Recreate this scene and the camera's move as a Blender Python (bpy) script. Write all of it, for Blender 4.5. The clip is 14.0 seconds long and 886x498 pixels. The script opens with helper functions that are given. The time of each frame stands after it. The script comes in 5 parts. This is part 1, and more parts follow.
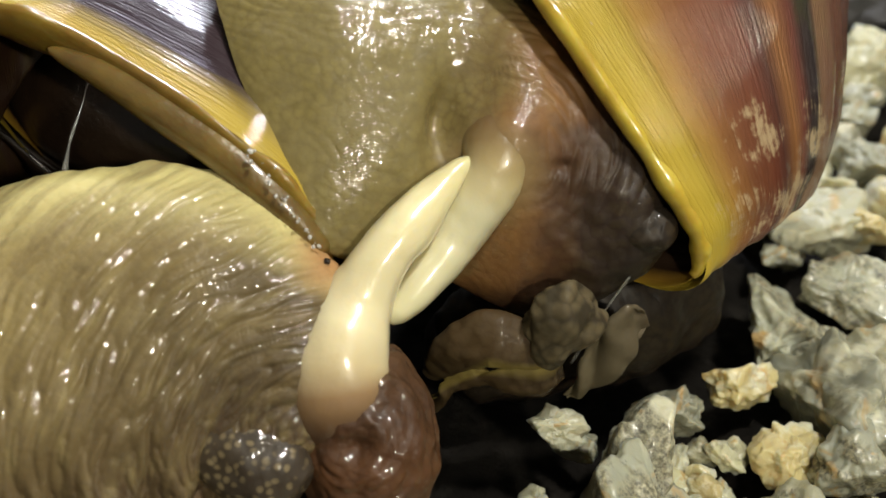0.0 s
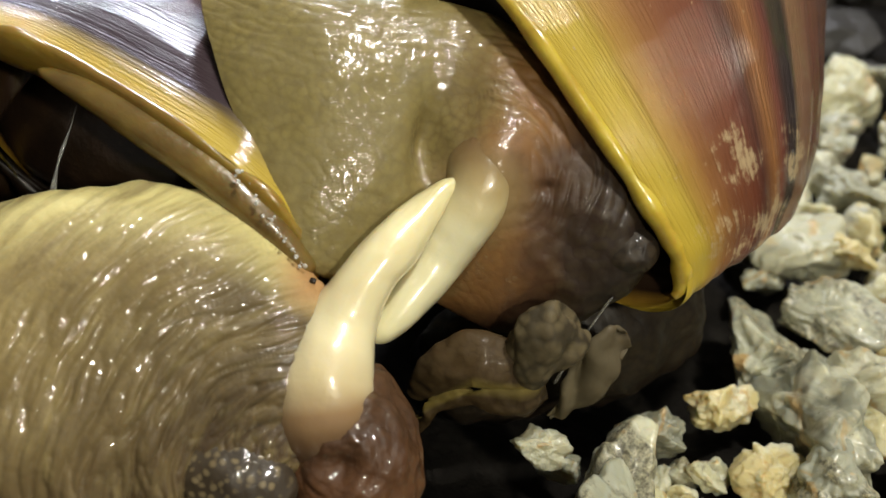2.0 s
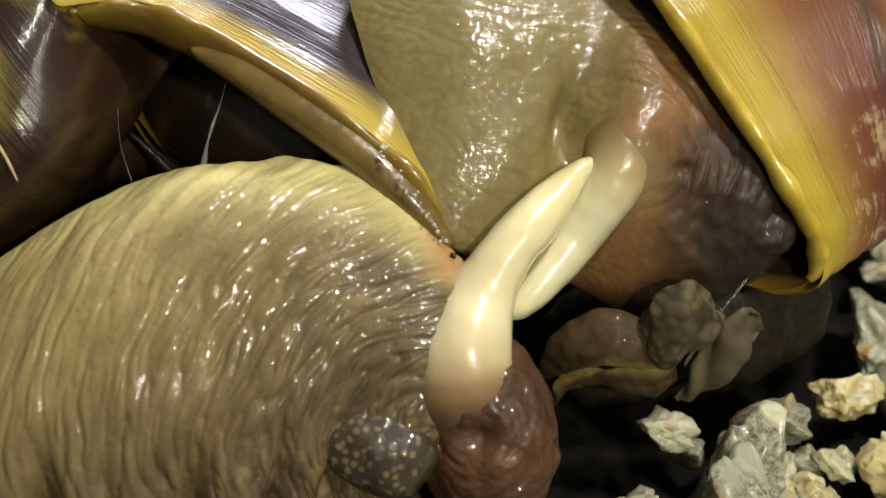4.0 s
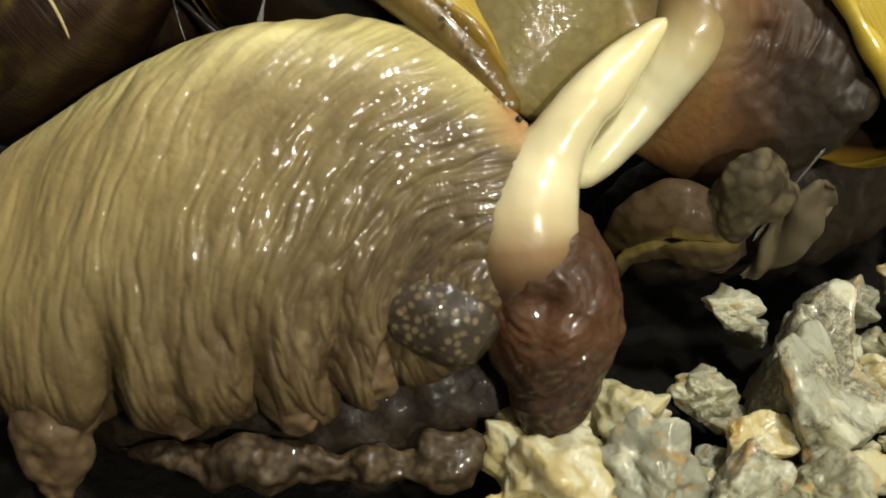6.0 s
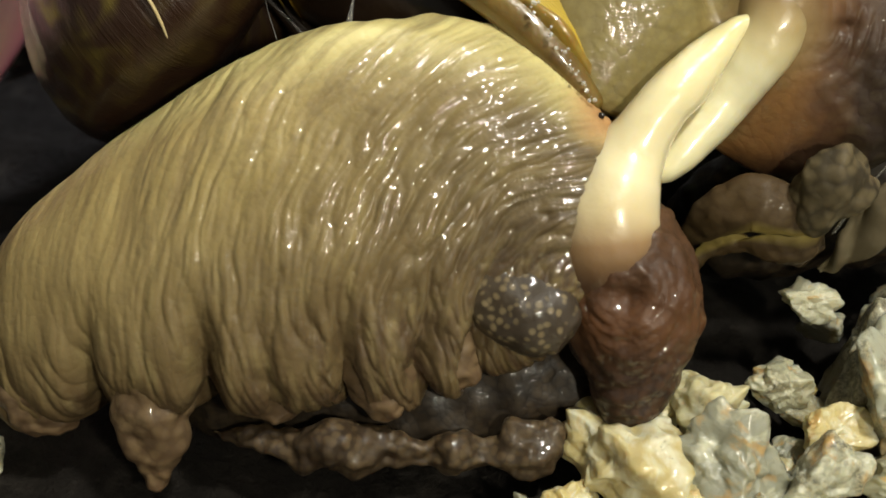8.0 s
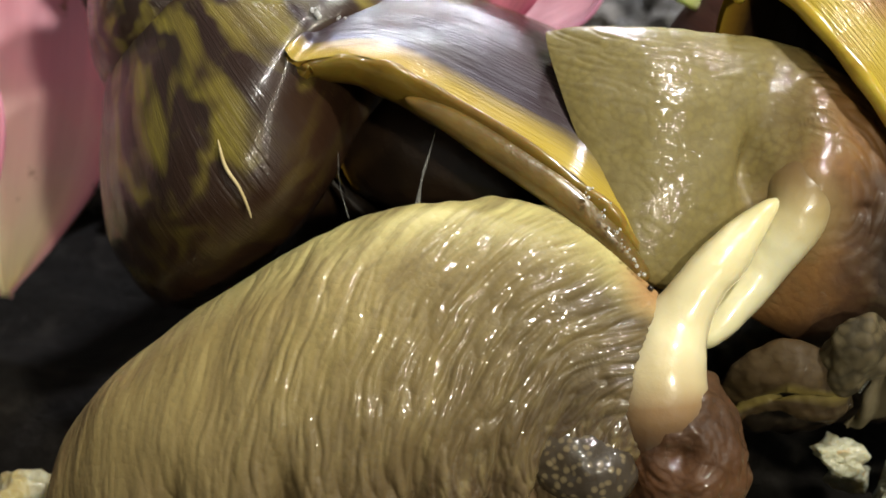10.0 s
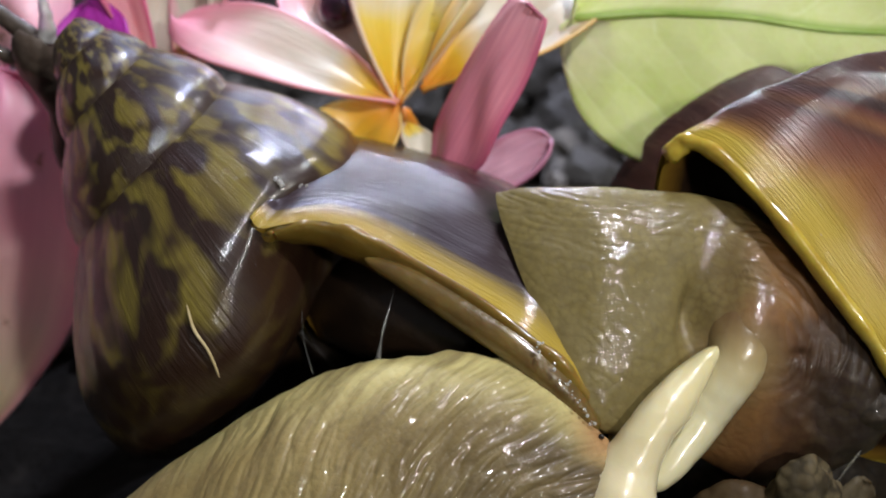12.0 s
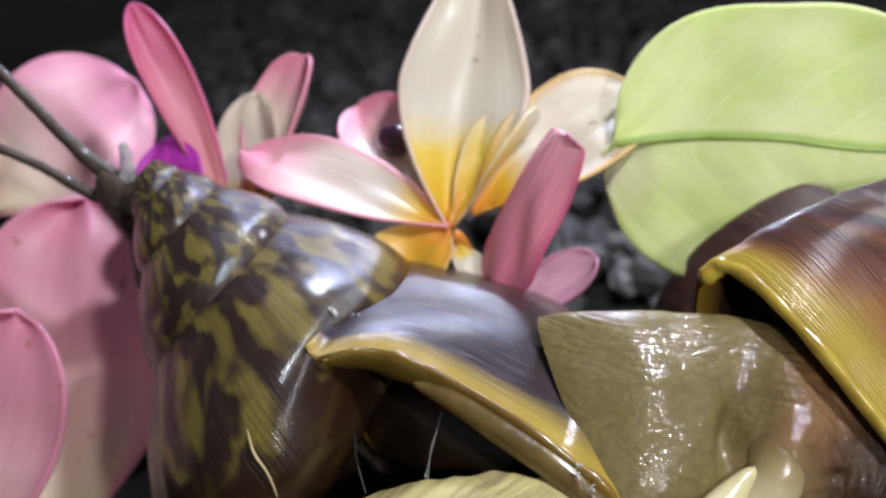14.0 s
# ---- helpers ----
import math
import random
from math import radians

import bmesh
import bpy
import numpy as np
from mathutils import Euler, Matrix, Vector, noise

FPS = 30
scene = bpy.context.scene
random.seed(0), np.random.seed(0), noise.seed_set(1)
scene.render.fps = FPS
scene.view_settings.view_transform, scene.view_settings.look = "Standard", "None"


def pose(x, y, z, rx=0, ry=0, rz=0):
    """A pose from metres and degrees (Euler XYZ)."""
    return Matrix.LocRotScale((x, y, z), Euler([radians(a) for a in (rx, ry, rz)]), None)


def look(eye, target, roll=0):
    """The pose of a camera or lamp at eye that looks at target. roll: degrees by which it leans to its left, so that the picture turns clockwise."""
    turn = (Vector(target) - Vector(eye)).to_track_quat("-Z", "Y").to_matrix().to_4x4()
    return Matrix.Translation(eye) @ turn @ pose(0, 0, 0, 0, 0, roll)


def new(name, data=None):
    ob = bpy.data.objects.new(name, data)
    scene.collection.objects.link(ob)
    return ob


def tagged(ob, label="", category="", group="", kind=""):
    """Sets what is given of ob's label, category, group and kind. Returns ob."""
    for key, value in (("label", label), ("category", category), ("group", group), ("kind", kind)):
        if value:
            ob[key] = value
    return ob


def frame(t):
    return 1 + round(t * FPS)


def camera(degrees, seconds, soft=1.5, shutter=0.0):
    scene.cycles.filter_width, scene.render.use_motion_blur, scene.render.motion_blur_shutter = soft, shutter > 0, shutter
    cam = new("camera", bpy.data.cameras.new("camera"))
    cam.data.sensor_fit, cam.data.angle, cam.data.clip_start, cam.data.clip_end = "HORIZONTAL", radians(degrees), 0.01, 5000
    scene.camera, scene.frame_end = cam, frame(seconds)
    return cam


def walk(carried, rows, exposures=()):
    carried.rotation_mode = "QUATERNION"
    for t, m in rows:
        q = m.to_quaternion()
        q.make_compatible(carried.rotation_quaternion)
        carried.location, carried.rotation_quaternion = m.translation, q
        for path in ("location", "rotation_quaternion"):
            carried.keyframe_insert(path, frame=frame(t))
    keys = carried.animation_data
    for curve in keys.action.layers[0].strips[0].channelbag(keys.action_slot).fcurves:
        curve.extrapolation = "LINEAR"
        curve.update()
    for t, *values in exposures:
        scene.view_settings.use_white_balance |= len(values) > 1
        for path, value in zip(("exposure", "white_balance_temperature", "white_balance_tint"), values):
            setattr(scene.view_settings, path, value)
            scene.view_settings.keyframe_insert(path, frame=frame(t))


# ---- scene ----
cam = camera(46, 14.0, soft=1.6)
cam.data.dof.use_dof = True
cam.data.dof.focus_distance = 0.114
cam.data.dof.aperture_fstop = 25.0
PATH = [
    (0, (0.01582, -0.07993, 0.09570), (0.00523, 0.00044, 0.03714), 0.13),
    (0.5, (0.01649, -0.07976, 0.09507), (0.00778, 0.00135, 0.03723), 0.66),
    (1, (0.01691, -0.07987, 0.09508), (0.00904, 0.00155, 0.03755), 1.00),
    (1.5, (0.01657, -0.08047, 0.09502), (0.00856, 0.00132, 0.03804), 1.18),
    (2, (0.01595, -0.08155, 0.09564), (0.00665, 0.00064, 0.03943), 0.94),
    (2.5, (0.01316, -0.08416, 0.09375), (0.00281, -0.00059, 0.03981), 0.81),
    (3, (0.01109, -0.08540, 0.09399), (-0.00128, -0.00171, 0.04067), 0.41),
    (3.2, (0.01056, -0.08558, 0.09434), (-0.00274, -0.00219, 0.04076), 0.21),
    (5.3, (0.00731, -0.08631, 0.09030), (-0.00986, -0.00776, 0.03084), -1.13),
    (5.5, (0.00683, -0.08677, 0.08918), (-0.01037, -0.00860, 0.02923), -0.93),
    (6, (0.00598, -0.08667, 0.08802), (-0.01179, -0.01043, 0.02580), -1.21),
    (6.5, (0.00531, -0.08720, 0.08759), (-0.01368, -0.01253, 0.02384), -1.64),
    (7, (0.00436, -0.08791, 0.08807), (-0.01579, -0.01406, 0.02373), -2.10),
    (7.2, (0.00415, -0.08816, 0.08862), (-0.01659, -0.01455, 0.02419), -2.38),
    (9.3, (-0.00130, -0.09419, 0.09461), (-0.02512, -0.01511, 0.03822), -2.91),
    (9.5, (-0.00267, -0.09527, 0.09591), (-0.02553, -0.01510, 0.04068), -2.61),
    (10, (-0.00530, -0.09747, 0.09936), (-0.02613, -0.01501, 0.04676), -2.03),
    (10.5, (-0.00519, -0.09870, 0.10203), (-0.02578, -0.01444, 0.05227), -2.13),
    (11, (-0.00547, -0.09850, 0.10572), (-0.02482, -0.01331, 0.05707), -2.09),
    (11.5, (-0.00271, -0.09766, 0.10862), (-0.02289, -0.01214, 0.06087), -2.61),
    (12, (-0.00256, -0.09923, 0.10865), (-0.02167, -0.01180, 0.06403), -2.52),
    (12.5, (0.00139, -0.09926, 0.11165), (-0.01977, -0.01146, 0.06872), -3.61),
    (13, (0.00346, -0.10040, 0.11453), (-0.01926, -0.01188, 0.07393), -4.28),
    (13.5, (0.00460, -0.10161, 0.11608), (-0.02042, -0.01267, 0.07784), -4.84),
    (14, (0.00484, -0.10216, 0.11691), (-0.02299, -0.01357, 0.07981), -5.63),
]
walk(cam, [(t, look(eye, target, roll)) for t, eye, target, roll in PATH],
     exposures=[(0, -0.15, 6480, 9), (5.5, -0.06, 6560, 8), (9.5, 0.1, 6600, 8), (10.4, -0.12, 6430, 9), (11, -0.34, 6300, 12), (12, -0.5, 5900, 15), (13, -0.5, 5680, 16), (14, -0.36, 5620, 16)])

# ---- light: night, one torch held above, a weaker warm one beside the camera, a cool one behind the snails ----
world = bpy.data.worlds.new("night")
scene.world = world
world.use_nodes = True
world.node_tree.nodes["Background"].inputs[0].default_value = (0.36, 0.34, 0.31, 1)
world.node_tree.nodes["Background"].inputs[1].default_value = 0.40
def lamp(name, eye, target, size, power, color):
    data = bpy.data.lights.new(name, "AREA")
    data.shape, data.size, data.energy, data.color = "DISK", size, power, color
    new(name, data).matrix_world = look(eye, target)


lamp("overhead_torch", (0.120, -0.040, 0.350), (-0.01, 0.01, 0.03), 0.028, 1.20, (1.0, 0.96, 0.86))
lamp("hand_torch", (0.105, -0.155, 0.150), (-0.005, 0.0, 0.035), 0.016, 0.27, (1.0, 0.93, 0.76))
lamp("back_torch", (-0.02, 0.212, 0.245), (-0.03, 0.02, 0.05), 0.032, 0.95, (0.86, 0.88, 1.0))

CM = 0.01
V = Vector


# ---- mesh helpers (all lengths below in centimetres) ----
def part(name, me, material, parent=None, label=""):
    me.materials.clear()
    me.materials.append(material)
    ob = new(name, me)
    if parent:
        ob.parent = parent
    if label:
        ob["label"] = label
    return ob


def thing(name, label, category, group="", kind=""):
    ob = new(name)
    ob.empty_display_size = 0.01
    return tagged(ob, label, category, group, kind)


def spline(points, n):
    """Catmull-Rom through the points, n samples."""
    P = np.array(points, float)
    P = np.vstack([2 * P[0] - P[1], P, 2 * P[-1] - P[-2]])
    s = np.linspace(0, len(P) - 3 - 1e-6, n)
    i, f = s.astype(int), (s % 1)[:, None]
    a, b, c, d = P[i], P[i + 1], P[i + 2], P[i + 3]
    return 0.5 * (2 * b + (c - a) * f + (2 * a - 5 * b + 4 * c - d) * f**2 + (3 * b - a - 3 * c + d) * f**3)


def ring_spline(points, n):
    P = np.array(points, float)
    m = len(P)
    s = np.arange(n) * m / n
    i, f = s.astype(int), (s % 1)[:, None]
    a, b, c, d = P[(i - 1) % m], P[i % m], P[(i + 1) % m], P[(i + 2) % m]
    return 0.5 * (2 * b + (c - a) * f + (2 * a - 5 * b + 4 * c - d) * f**2 + (3 * b - a - 3 * c + d) * f**3)


def grid_normals(G, wrap):
    du = np.gradient(G, axis=0)
    dv = (np.roll(G, -1, 1) - np.roll(G, 1, 1)) if wrap else np.gradient(G, axis=1)
    n = np.cross(du, dv)
    return n / np.maximum(np.linalg.norm(n, axis=-1, keepdims=True), 1e-9)


def grid_mesh(name, G, wrap=True, cap=True, flip=False, us=None, folds=None):
    """A mesh from a grid of places (rows along, columns round), with UV = (along, round); folds: a second pair of coordinates, along and across the skin folds."""
    n, m = G.shape[:2]
    us = np.linspace(0, 1, n) if us is None else us
    verts = (G.reshape(-1, 3) * CM).tolist()
    faces, uvs = [], []
    cols = m if wrap else m - 1
    for i in range(n - 1):
        for j in range(cols):
            k = (j + 1) % m
            f = [i * m + j, (i + 1) * m + j, (i + 1) * m + k, i * m + k]
            t = [(us[i], j / cols), (us[i + 1], j / cols), (us[i + 1], (j + 1) / cols), (us[i], (j + 1) / cols)]
            faces.append(f[::-1] if flip else f)
            uvs += t[::-1] if flip else t
    if cap and wrap:
        for row, back in ((0, flip), (n - 1, not flip)):
            verts.append((G[row].mean(0) * CM).tolist())
            c = len(verts) - 1
            for j in range(m):
                k = (j + 1) % m
                f = [c, row * m + j, row * m + k]
                w = us[row]
                t = [(w, j / m), (w, j / m), (w, (j + 1) / m)]
                faces.append(f[::-1] if back else f)
                uvs += t[::-1] if back else t
    me = bpy.data.meshes.new(name)
    me.from_pydata(verts, [], faces)
    layer = me.uv_layers.new(name="UVMap")
    layer.data.foreach_set("uv", np.array(uvs, np.float32).ravel())
    if folds is not None:
        F = np.vstack([folds.reshape(-1, 2), np.zeros((len(verts) - n * m, 2))])
        layer = me.uv_layers.new(name="Fold")
        layer.data.foreach_set("uv", F[[i for f in faces for i in f]].astype(np.float32).ravel())
    me.polygons.foreach_set("use_smooth", np.ones(len(faces), bool))
    me.update()
    return me


def fix_out(me):
    bm = bmesh.new()
    bm.from_mesh(me)
    bmesh.ops.recalc_face_normals(bm, faces=bm.faces)
    bm.to_mesh(me)
    bm.free()
    return me


def displaced(G, fn, wrap=True, outward=None):
    """The grid moved along its normals by fn(s, v, place)."""
    N = grid_normals(G, wrap)
    if outward is not None:
        c = outward if not callable(outward) else outward
        N = N * np.sign(((G - c) * N).sum(-1, keepdims=True).mean())
    n, m = G.shape[:2]
    D = np.array([[fn(i / (n - 1), j / m, G[i, j]) for j in range(m)] for i in range(n)])
    return G + N * D[..., None]


def nz(x, y, z=0.0):
    return noise.noise(V((x, y, z)))


_RG = np.random.RandomState(7)
_PERM = np.tile(_RG.permutation(256), 3)
_GRAD = _RG.normal(size=(256, 3))
_GRAD /= np.linalg.norm(_GRAD, axis=1, keepdims=True)


def pn(x, y, z=0.0):
    """Gradient noise on arrays, about -1 to 1."""
    x, y, z = np.broadcast_arrays(np.asarray(x, float), np.asarray(y, float), np.asarray(z, float))
    i, j, k = np.floor(x).astype(int), np.floor(y).astype(int), np.floor(z).astype(int)
    fx, fy, fz = x - i, y - j, z - k
    ease = lambda f: f * f * f * (f * (f * 6 - 15) + 10)
    u, v, w = ease(fx), ease(fy), ease(fz)
    out = 0.0
    for a in (0, 1):
        for b in (0, 1):
            for c in (0, 1):
                h = _PERM[_PERM[_PERM[(i + a) % 256] + (j + b) % 256] + (k + c) % 256]
                g = _GRAD[h]
                d = g[..., 0] * (fx - a) + g[..., 1] * (fy - b) + g[..., 2] * (fz - c)
                out = out + d * (u if a else 1 - u) * (v if b else 1 - v) * (w if c else 1 - w)
    return 1.6 * out


def step(x, a, b):
    f = np.clip((x - a) / (b - a), 0, 1)
    return f * f * (3 - 2 * f)


def pads(n, width):
    """Rounded pads between narrow grooves, 0 to 1, from a noise."""
    return np.tanh(np.abs(n) / width)


def pushed(G, D, wrap=True, outward=None):
    """The grid moved along its normals by the array D."""
    N = grid_normals(G, wrap)
    N = N * np.sign(((G - outward) * N).sum(-1).mean())
    return G + N * D[..., None]


def sweep(points, n, m, round_end=(True, True), squash=1.0):
    """A tube along points of (x, y, z, radius) with rounded ends."""
    P = spline(points, n)
    C, r = P[:, :3], np.maximum(P[:, 3], 0.002)
    e = np.linspace(0, 1, n)
    k = 0.06
    if round_end[0]:
        r = r * np.sqrt(np.clip(1 - (1 - np.clip(e / k, 0, 1)) ** 2, 0.0004, 1))
    if round_end[1]:
        r = r * np.sqrt(np.clip(1 - (1 - np.clip((1 - e) / k, 0, 1)) ** 2, 0.0004, 1))
    T = np.gradient(C, axis=0)
    T /= np.linalg.norm(T, axis=1, keepdims=True)
    up = np.array([0.3, -0.8, 0.52])
    A = np.cross(T, up)
    A /= np.linalg.norm(A, axis=1, keepdims=True)
    B = np.cross(A, T)
    th = np.linspace(0, 2 * np.pi, m, endpoint=False)
    return C[:, None] + r[:, None, None] * (np.cos(th)[None, :, None] * A[:, None] + squash * np.sin(th)[None, :, None] * B[:, None])


def hull(top, low, bulge, back, n, m):
    """A body with elliptic sections between a top curve and a lower curve; bulge and back: half depths towards the front and the back."""
    R, E = spline(top, n), spline(low, n)
    b = spline([[x] for x in bulge], n)[:, 0]
    k = spline([[x] for x in back], n)[:, 0]
    C, A = (R + E) / 2, (R - E) / 2
    T = np.gradient(C, axis=0)
    F = np.cross(T, A)
    F /= np.linalg.norm(F, axis=1, keepdims=True)
    if F[:, 1].mean() > 0:
        F = -F
    th = np.linspace(0, 2 * np.pi, m, endpoint=False)
    depth = np.where(np.sin(th)[None] > 0, b[:, None], k[:, None])
    return C[:, None] + np.cos(th)[None, :, None] * A[:, None] + (np.sin(th)[None] * depth)[..., None] * F[:, None]


# ---- materials ----
class Mat:
    """Short-hand for node materials."""

    def __init__(self, name):
        self.mat = bpy.data.materials.new(name)
        self.mat.use_nodes = True
        self.tree = self.mat.node_tree
        self.bsdf = self.tree.nodes["Principled BSDF"]

    def node(self, kind, **values):
        nd = self.tree.nodes.new(kind)
        for key, value in values.items():
            if key in nd.inputs:
                self.put(nd.inputs[key], value)
        return nd

    def put(self, socket, value):
        if isinstance(value, bpy.types.NodeSocket):
            self.tree.links.new(value, socket)
        elif isinstance(value, tuple) and len(value) == 3 and socket.type == "RGBA":
            socket.default_value = (*value, 1)
        else:
            socket.default_value = value

    def coords(self, what="Object"):
        return self.node("ShaderNodeTexCoord").outputs[what]

    def scaled(self, vec, s, offset=(0, 0, 0)):
        nd = self.node("ShaderNodeMapping", Vector=vec)
        nd.inputs["Scale"].default_value = s if isinstance(s, tuple) else (s, s, s)
        nd.inputs["Location"].default_value = offset
        return nd.outputs[0]

    def noise(self, vec, scale, detail=4.0, rough=0.55, distortion=0.0, color=False):
        nd = self.node("ShaderNodeTexNoise", Vector=vec, Scale=scale, Detail=detail, Roughness=rough, Distortion=distortion)
        return nd.outputs["Color" if color else "Fac"]

    def voronoi(self, vec, scale, feature="F1", out="Distance", random=1.0):
        nd = self.node("ShaderNodeTexVoronoi")
        nd.feature = feature
        self.put(nd.inputs["Vector"], vec)
        nd.inputs["Scale"].default_value = scale
        nd.inputs["Randomness"].default_value = random
        return nd.outputs[out]

    def math(self, op, a, b=0.0, clamp=False):
        nd = self.node("ShaderNodeMath")
        nd.operation, nd.use_clamp = op, clamp
        self.put(nd.inputs[0], a)
        self.put(nd.inputs[1], b)
        return nd.outputs[0]

    def ramp(self, fac, stops, smooth=False):
        nd = self.node("ShaderNodeValToRGB", Fac=fac)
        el = nd.color_ramp.elements
        nd.color_ramp.interpolation = "EASE" if smooth else "LINEAR"
        while len(el) < len(stops):
            el.new(0.5)
        for e, (p, c) in zip(el, stops):
            e.position = p
            e.color = (*c, 1) if isinstance(c, tuple) else (c, c, c, 1)
        return nd.outputs[0]

    def mix(self, fac, a, b, how="MIX"):
        nd = self.node("ShaderNodeMix")
        nd.data_type, nd.blend_type = "RGBA", how
        self.put(nd.inputs[0], fac)
        self.put(nd.inputs[6], a)
        self.put(nd.inputs[7], b)
        return nd.outputs[2]

    def bump(self, height, strength, dist, normal=None):
        nd = self.node("ShaderNodeBump", Height=height, Strength=strength, Distance=dist)
        if normal is not None:
            self.put(nd.inputs["Normal"], normal)
        return nd.outputs[0]

    def split(self, vec):
        nd = self.node("ShaderNodeSeparateXYZ", Vector=vec)
        return nd.outputs

    def done(self, color, rough=0.5, normal=None, **more):
        self.put(self.bsdf.inputs["Base Color"], color)
        self.put(self.bsdf.inputs["Roughness"], rough)
        if normal is not None:
            self.put(self.bsdf.inputs["Normal"], normal)
        for key, value in more.items():
            self.put(self.bsdf.inputs[key.replace("_", " ")], value)
        return self.mat


def wet_skin(name, stops, vmix=0.0, ridge=None, patch=None, spots=(0.42, 0.36, 0.2), spot_amount=0.5, wrinkle=1.0, rough=0.5, cells=1100, coat=1.0, sss=0.08, folded=0.0, under=None, dots=1300.0, dome_depth=0.00006, wet_scale=230.0, wet_from=None, wet_to=None, wet_low=0.25, top_rows=0.0, streaks=None, spot_to=None, spot_wide=1.0):
    """Mucous snail skin: colour by the place along and round the body, pale tubercles between dark grooves, wet film on
    top.
    """
    k = Mat(name)
    uv, ob = k.coords("UV"), k.coords("Object")
    u, v, _ = k.split(uv)
    wob = k.math("MULTIPLY", k.math("SUBTRACT", k.noise(ob, 75, 4), 0.5), 0.3)
    fac = k.math("ADD", u, wob)
    # v moves along the stops: lower sides go darker, brown pigment and shade together
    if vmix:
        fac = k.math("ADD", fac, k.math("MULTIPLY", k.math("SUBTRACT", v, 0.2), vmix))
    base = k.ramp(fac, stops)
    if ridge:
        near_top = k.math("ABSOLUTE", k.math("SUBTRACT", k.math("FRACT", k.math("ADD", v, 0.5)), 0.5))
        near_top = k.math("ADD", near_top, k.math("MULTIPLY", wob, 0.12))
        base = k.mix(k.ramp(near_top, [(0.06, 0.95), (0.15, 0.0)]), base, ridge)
    # under: browner hem, darkened as well in place of the shade down there
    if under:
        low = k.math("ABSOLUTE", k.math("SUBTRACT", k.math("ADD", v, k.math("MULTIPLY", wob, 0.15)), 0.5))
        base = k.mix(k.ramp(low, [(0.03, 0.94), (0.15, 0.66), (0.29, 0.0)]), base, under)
    warp = k.mix(0.0013, ob, k.noise(ob, 300, 2, color=True), "ADD")
    cell = k.voronoi(warp, cells)
    pale = k.ramp(cell, [(0.0, 1.0), (0.4 * spot_wide, 0.75), (0.7 * spot_wide, 0.0)])
    big = k.noise(ob, 170, 5, 0.6)
    if folded:
        nd = k.node("ShaderNodeUVMap")
        nd.uv_map = "Fold"
        fold = k.mix(0.12, nd.outputs[0], k.noise(ob, 160, 3, color=True), "ADD")
        bead = k.voronoi(k.scaled(fold, (9.0, 3.4, 1)), 1.0)
        streak = k.noise(k.scaled(fold, (4.5, 0.9, 1)), 1.0, 5, 0.65)
        beads = k.ramp(bead, [(0.05, 1.0), (0.5, 0.25), (0.75, 0.0)])
        base = k.mix(k.math("MULTIPLY", k.ramp(streak, [(0.34, 0.7), (0.54, 0.0)]), folded), base, streaks or (0.16, 0.115, 0.05))
        pale = k.math("MULTIPLY", beads, k.ramp(streak, [(0.36, 0.35), (0.62, 1.0)]))
    tint = k.math("MULTIPLY", k.math("MULTIPLY", pale, spot_amount), k.ramp(big, [(0.35, 0.25), (0.65, 1.0)]))
    if spot_to:
        tint = k.math("MULTIPLY", tint, k.ramp(fac, [(spot_to, 1.0), (spot_to + 0.2, 0.12)]))
    col = k.mix(tint, base, spots)
    if patch:
        where, colour, inner, outer = patch
        far = k.node("ShaderNodeVectorMath")
        far.operation = "DISTANCE"
        k.put(far.inputs[0], ob)
        far.inputs[1].default_value = where
        col = k.mix(k.ramp(k.math("ADD", k.math("MULTIPLY", far.outputs["Value"], 100.0), k.math("MULTIPLY", wob, 0.5)), [(inner, 1.0), (outer, 0.0)], True), col, colour)
    col = k.mix(k.ramp(k.noise(ob, 420, 5, 0.65), [(0.30, 0.22), (0.46, 0.0)]), col, (0.05, 0.034, 0.02))
    dome = k.math("SUBTRACT", 1.0, k.math("MULTIPLY", cell, cell))
    n1 = k.bump(dome, 1.0, 0.00006 * wrinkle * 900 / cells)
    if folded:
        n1 = k.bump(beads, 1.0, 0.00009 * folded, n1)
    n2 = k.bump(k.noise(ob, 1500, 3, 0.6), 0.3 * wrinkle, 0.00015, n1)
    drop = k.voronoi(k.mix(0.0003, ob, k.noise(ob, 700, 2, color=True), "ADD"), dots)
    film = k.bump(k.math("SUBTRACT", 1.0, k.math("MULTIPLY", drop, drop)), 1.0, dome_depth, None if folded else n1)
    if folded:
        film = k.bump(beads, 1.0, 0.00010 * folded, film)
    film = k.bump(k.noise(ob, 2600, 2, 0.55), 0.6, 0.000012, film)
    if top_rows:
        rows = k.noise(k.scaled(k.mix(0.02, uv, k.noise(ob, 200, 2, color=True), "ADD"), (11.0, 120.0, 1)), 1.0, 4, 0.65)
        film = k.bump(rows, 1.0, top_rows, film)
    r = k.ramp(k.noise(ob, 320, 3), [(0.3, rough - 0.1), (0.7, rough + 0.15)])
    k.put(k.bsdf.inputs["Coat Normal"], film)
    wet = k.ramp(k.noise(ob, wet_scale, 4, 0.6), [(0.38, wet_low * coat), (0.5, coat)])
    wet = k.math("MULTIPLY", wet, k.ramp(k.noise(ob, 1500, 2, 0.55), [(0.45, 0.06), (0.54, 1.0)]))
    if wet_to:
        wet = k.math("MULTIPLY", wet, k.ramp(k.math("ADD", u, wob), [(wet_to, 1.0), (wet_to + 0.12, 0.18)]))
    if ridge:
        wet = k.math("MULTIPLY", wet, k.math("SUBTRACT", 1.0, k.math("MULTIPLY", k.ramp(near_top, [(0.06, 0.8), (0.15, 0.0)]), 0.9)))
